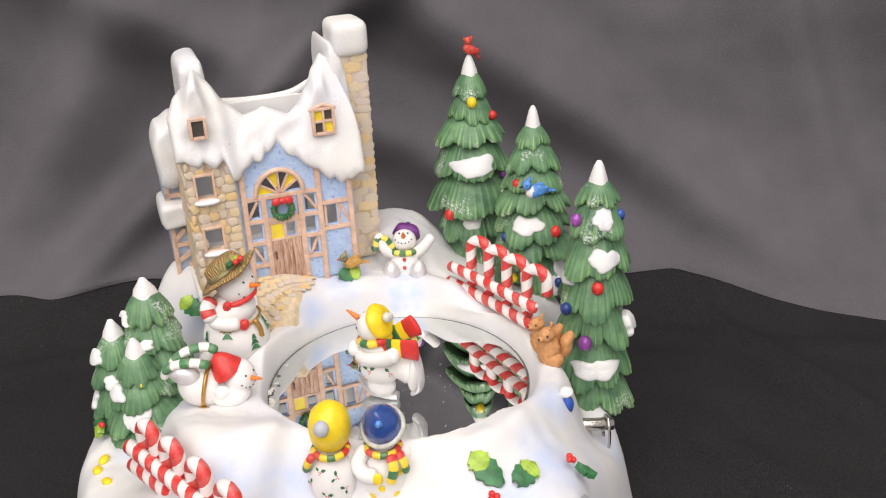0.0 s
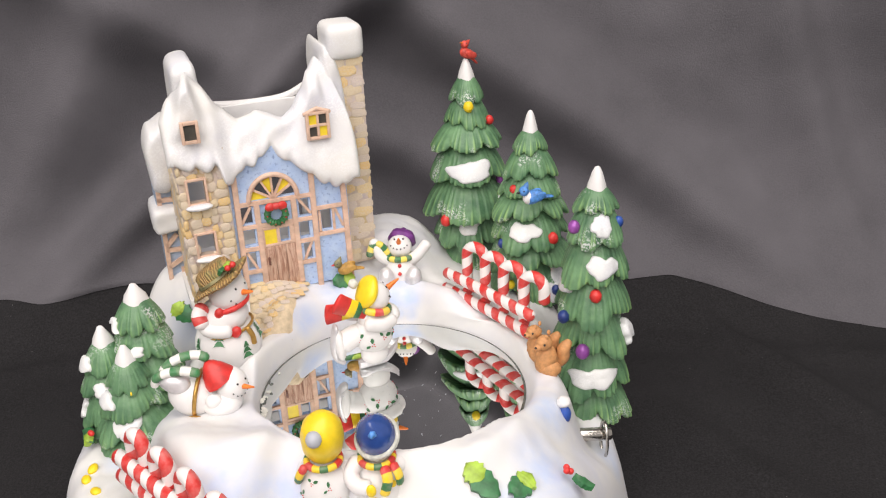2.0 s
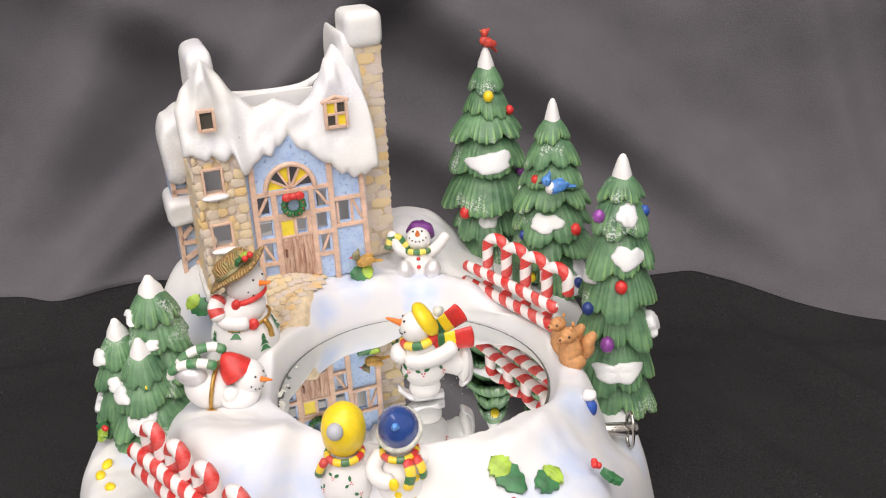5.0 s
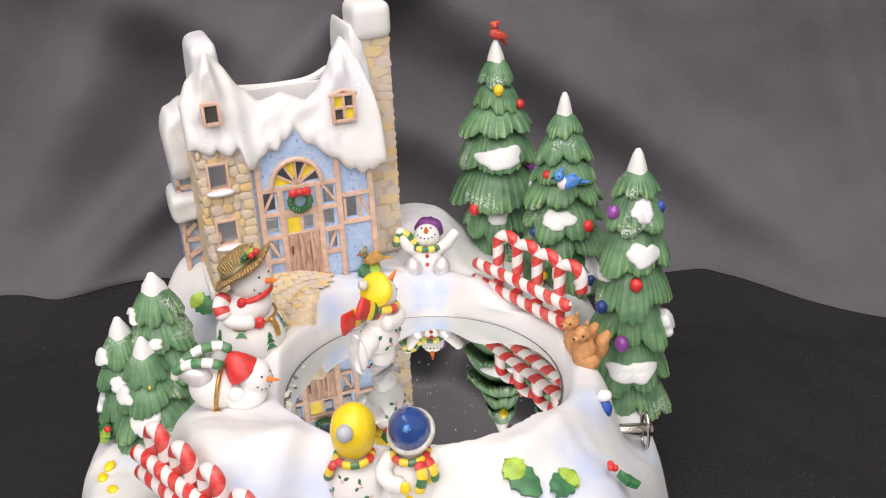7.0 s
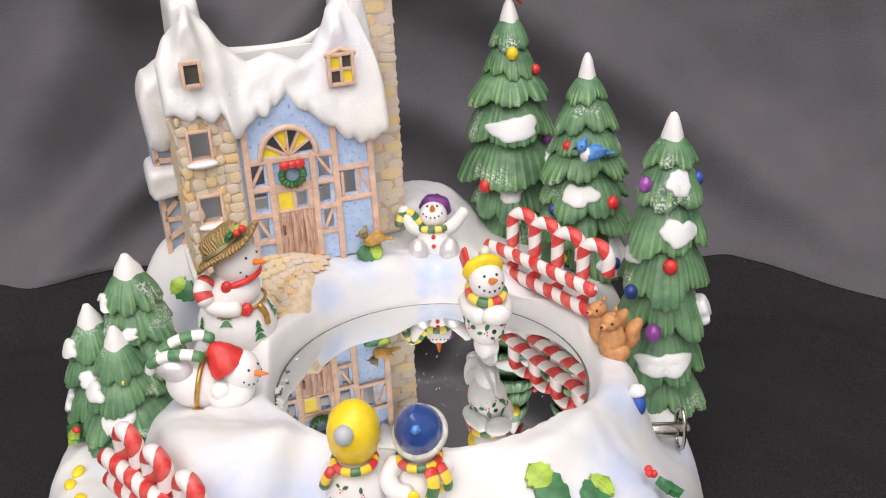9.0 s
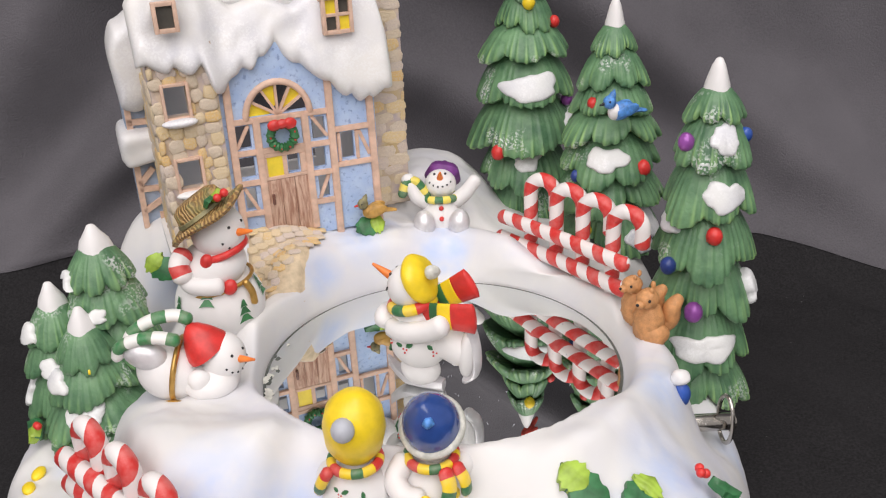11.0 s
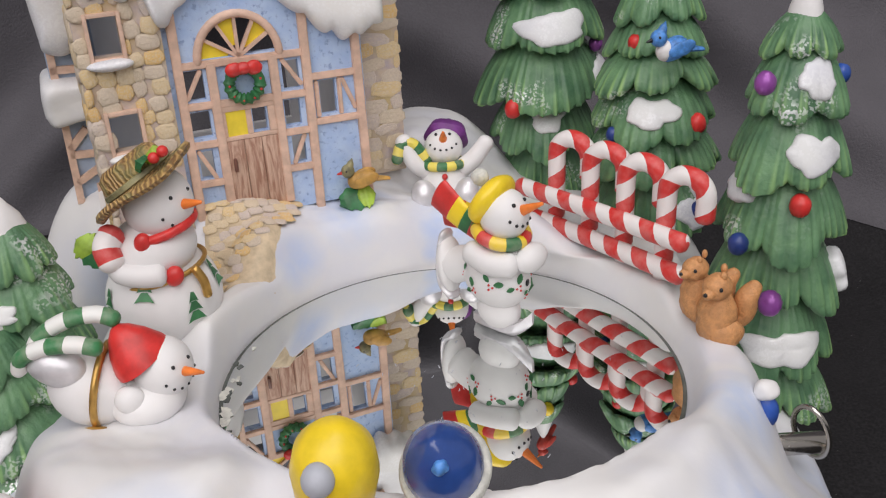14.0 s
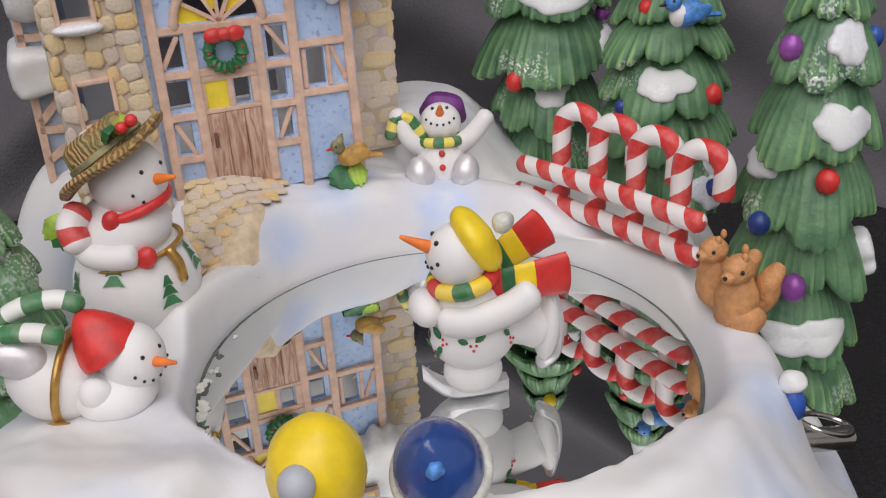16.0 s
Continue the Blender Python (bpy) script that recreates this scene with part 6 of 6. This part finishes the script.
def lie(x, y, rz=0.0, lift=0.0, bend=0.0):
    """A pose flat on the snow."""
    e = 0.003
    p = ground(x, y)
    up = (ground(x + e, y) - ground(x - e, y)).cross(ground(x, y + e) - ground(x, y - e)).normalized()
    return Matrix.Translation(p + up * lift) @ up.to_track_quat("Z", "Y").to_matrix().to_4x4() @ pose(0, 0, 0, 0, 0, rz)


def build_small_things():
    at_site("brown bird")
    bird("brown_bird", pose(-0.0455, 0.077, 0.1075, 0, 0, 195), "small ochre crested bird perched on a holly leaf", 0.0125, M_BIRD_TAN, M_BIRD_TAN, M_RED, head_mat=M_BAND)
    at_site("middle pine")
    bird("blue_jay", pose(0.0545, 0.0830, 0.1430, 0, 0, 197), "blue jay with a white breast perched on the pine", 0.0150, M_JAY, M_WHITE, M_BLACK)
    at_site("tall pine")
    bird("cardinal", pose(0.0225, 0.149, 0.2080, 0, -38, 215), "red cardinal perched on the snowy tree tip", 0.0125, M_CARDINAL, M_CARDINAL, M_ORANGE)
    at_site("brown bird")
    leaf_thing(pose(-0.0475, 0.0765, 0.1045, 52, 0, 20), 0.0125, 0.0085, "glossy green holly leaf on the snow bank")
    at_site("squirrels")
    squirrel(pose(0.0520, 0.0080, 0.0780, 0, 0, 10) @ Matrix.Scale(0.96, 4), "brown ceramic squirrel sitting close to its mate")
    squirrel(pose(0.0485, 0.0150, 0.0815, 0, 0, -5) @ Matrix.Scale(0.85, 4), "brown ceramic squirrel peering past its mate")
    at_site()
    leaf_thing(settled(pose(-0.1300, 0.0600, 0.0960, 62, 0, 0) @ pose(0, 0, 0, 0, 0, 140)), 0.0130, 0.0090, "green holly leaf with a lime tip on the snow", True, ((-0.008, -0.004), (-0.0095, -0.0025), (-0.0090, -0.0055)))
    leaf_thing(lie(0.0178, -0.0612, 118, 0.001), 0.0180, 0.0098, "large green holly leaf with a lime tip on the snow", True, ((-0.0085, 0.0058), (-0.0105, 0.0050), (-0.0098, 0.0074)))
    leaf_thing(lie(0.0335, -0.0612, 15, 0.001), 0.0130, 0.0090, "green holly leaf with a lime tip by the berries")
    leaf_thing(lie(0.0600, -0.0540, 70, 0.001), 0.0090, 0.0050, "small green holly leaf low on the mound", False, ((0.0065, 0.0), (0.0080, 0.0012), (0.0085, -0.0010)))
    leaf_thing(settled(pose(-0.1700, 0.0120, 0.0530, 60, 0, -60)), 0.0110, 0.0075, "small green holly leaf at the mound's rim", True, ((0.004, 0.004), (0.0055, 0.0045)))
    for x, y, z, rot in ((-0.1620, -0.0075, 0.0478, 20), (-0.1625, -0.0150, 0.0468, -15), (-0.1545, -0.0258, 0.0468, 20)):
        b = part("light_bulb", ell((0, 0, 0), (0.0022, 0.0034, 0.0016), lump=0.0002), M_YELLOW)
        b.matrix_basis = lie(x, y, rot, 0.0008)
        tagged(b, "yellow painted bulb on the side of the mound", "bulb", "yellow bulbs")
    mitten = thing("blue_mitten", settled(pose(0.0570, -0.0150, 0.0742)), "blue mitten with a white cuff hanging on the mound", "mitten")
    part("cuff", ell((0, 0, 0.0034), (0.0031, 0.0030, 0.0026), lump=0.0004, freq=400), M_WHITE, mitten)
    part("palm", ell((0.0006, -0.0006, -0.0024), (0.0028, 0.0022, 0.0046), (0, -8, 0), lump=0.0004, freq=300), M_BLUE, mitten)


def build_key():
    """The clockwork's winding key: a shaft out of the mound and a wire bow through its end."""
    k = thing("key_socket", pose(0.0647, -0.0020, 0.0569), "round recess in the mound for the winding key", "socket")
    part("recess", lathe([(0, 0.0), (0.0040, 0.0), (0.0046, 0.0006), (0.0046, 0.0016), (0.0036, 0.0020), (0, 0.0020)], 28, m=pose(-0.004, 0, 0, 0, 90, 0)), M_GLASS_EDGE, k)
    key = thing("winding_key", pose(0.0642, -0.0020, 0.0569), "nickel-plated winding key of the music box", "key")
    part("shaft", lathe([(0, -0.006), (0.0031, -0.006), (0.0031, 0.0150), (0.0027, 0.0157), (0, 0.0154)], 24, m=pose(0, 0, 0, 0, 90, 0)), M_STEEL, key)
    bow = part("bow", tube([(0.0, 0.0054 * math.cos(a), 0.0092 * math.sin(a)) for a in [2 * math.pi * i / 32 for i in range(32)]], 0.0008, 8, closed=True, up=(1, 0, 0)), M_STEEL, key, "loose oval wire bow")
    bow.matrix_basis = pose(*BOW_ROWS[0][1:])
    return bow


# seconds, place and turn of the loose bow in the key's end
BOW_ROWS = (
    (0.0, 0.0125, 0.0, -0.0050, 0, 0, 6), (4.5, 0.0125, 0.0, -0.0010, 0, 0, 6), (9.0, 0.0125, 0.0, 0.0004, 0, 0, 4), (11.5, 0.0125, 0.0, 0.0012, 0, 0, 12),
    (13.0, 0.0122, 0.0, 0.0022, 0, -6, 26), (14.5, 0.0110, 0.0, 0.0042, 0, -22, 38), (16.0, 0.0085, 0.0, 0.0046, 0, -66, 34),
)


STONES = stone_shapes()
build_cloth()
build_base()
build_pond()
build_pines()
at_site()
fence("red and white candy cane fence behind the pond", (0.0159, 0.0765, 0.0903), (0.0451, 0.0330, 0.0920), (0.06, 0.35, 0.63, 0.93), ((0.0110, 0.0130, -0.010, 0.006), (0.0015, 0.0030, -0.012, 0.006)), -38, 0.0335)
at_site("front fence")
fence("red and white candy cane fence along the front slope", (-0.1405, -0.0150, 0.0415), (-0.0600, -0.0960, 0.0420), (0.03, 0.21, 0.40, 0.60, 0.82), ((0.0135, 0.0140, -0.004, 0.004), (0.0040, 0.0045, -0.004, 0.004)), -45, 0.0305, 0.0034, 1)
build_large_snowman()
build_slider()
build_watchers()
build_sitter()
skater = build_skater()
build_small_things()
key_bow = build_key()
build_house()
build_path()


def motions():
    walk(skater, [(0.25 * i, skater_at(0.25 * i)) for i in range(65)])
    walk(key_bow, [(t, pose(*r)) for t, *r in BOW_ROWS])


motions()
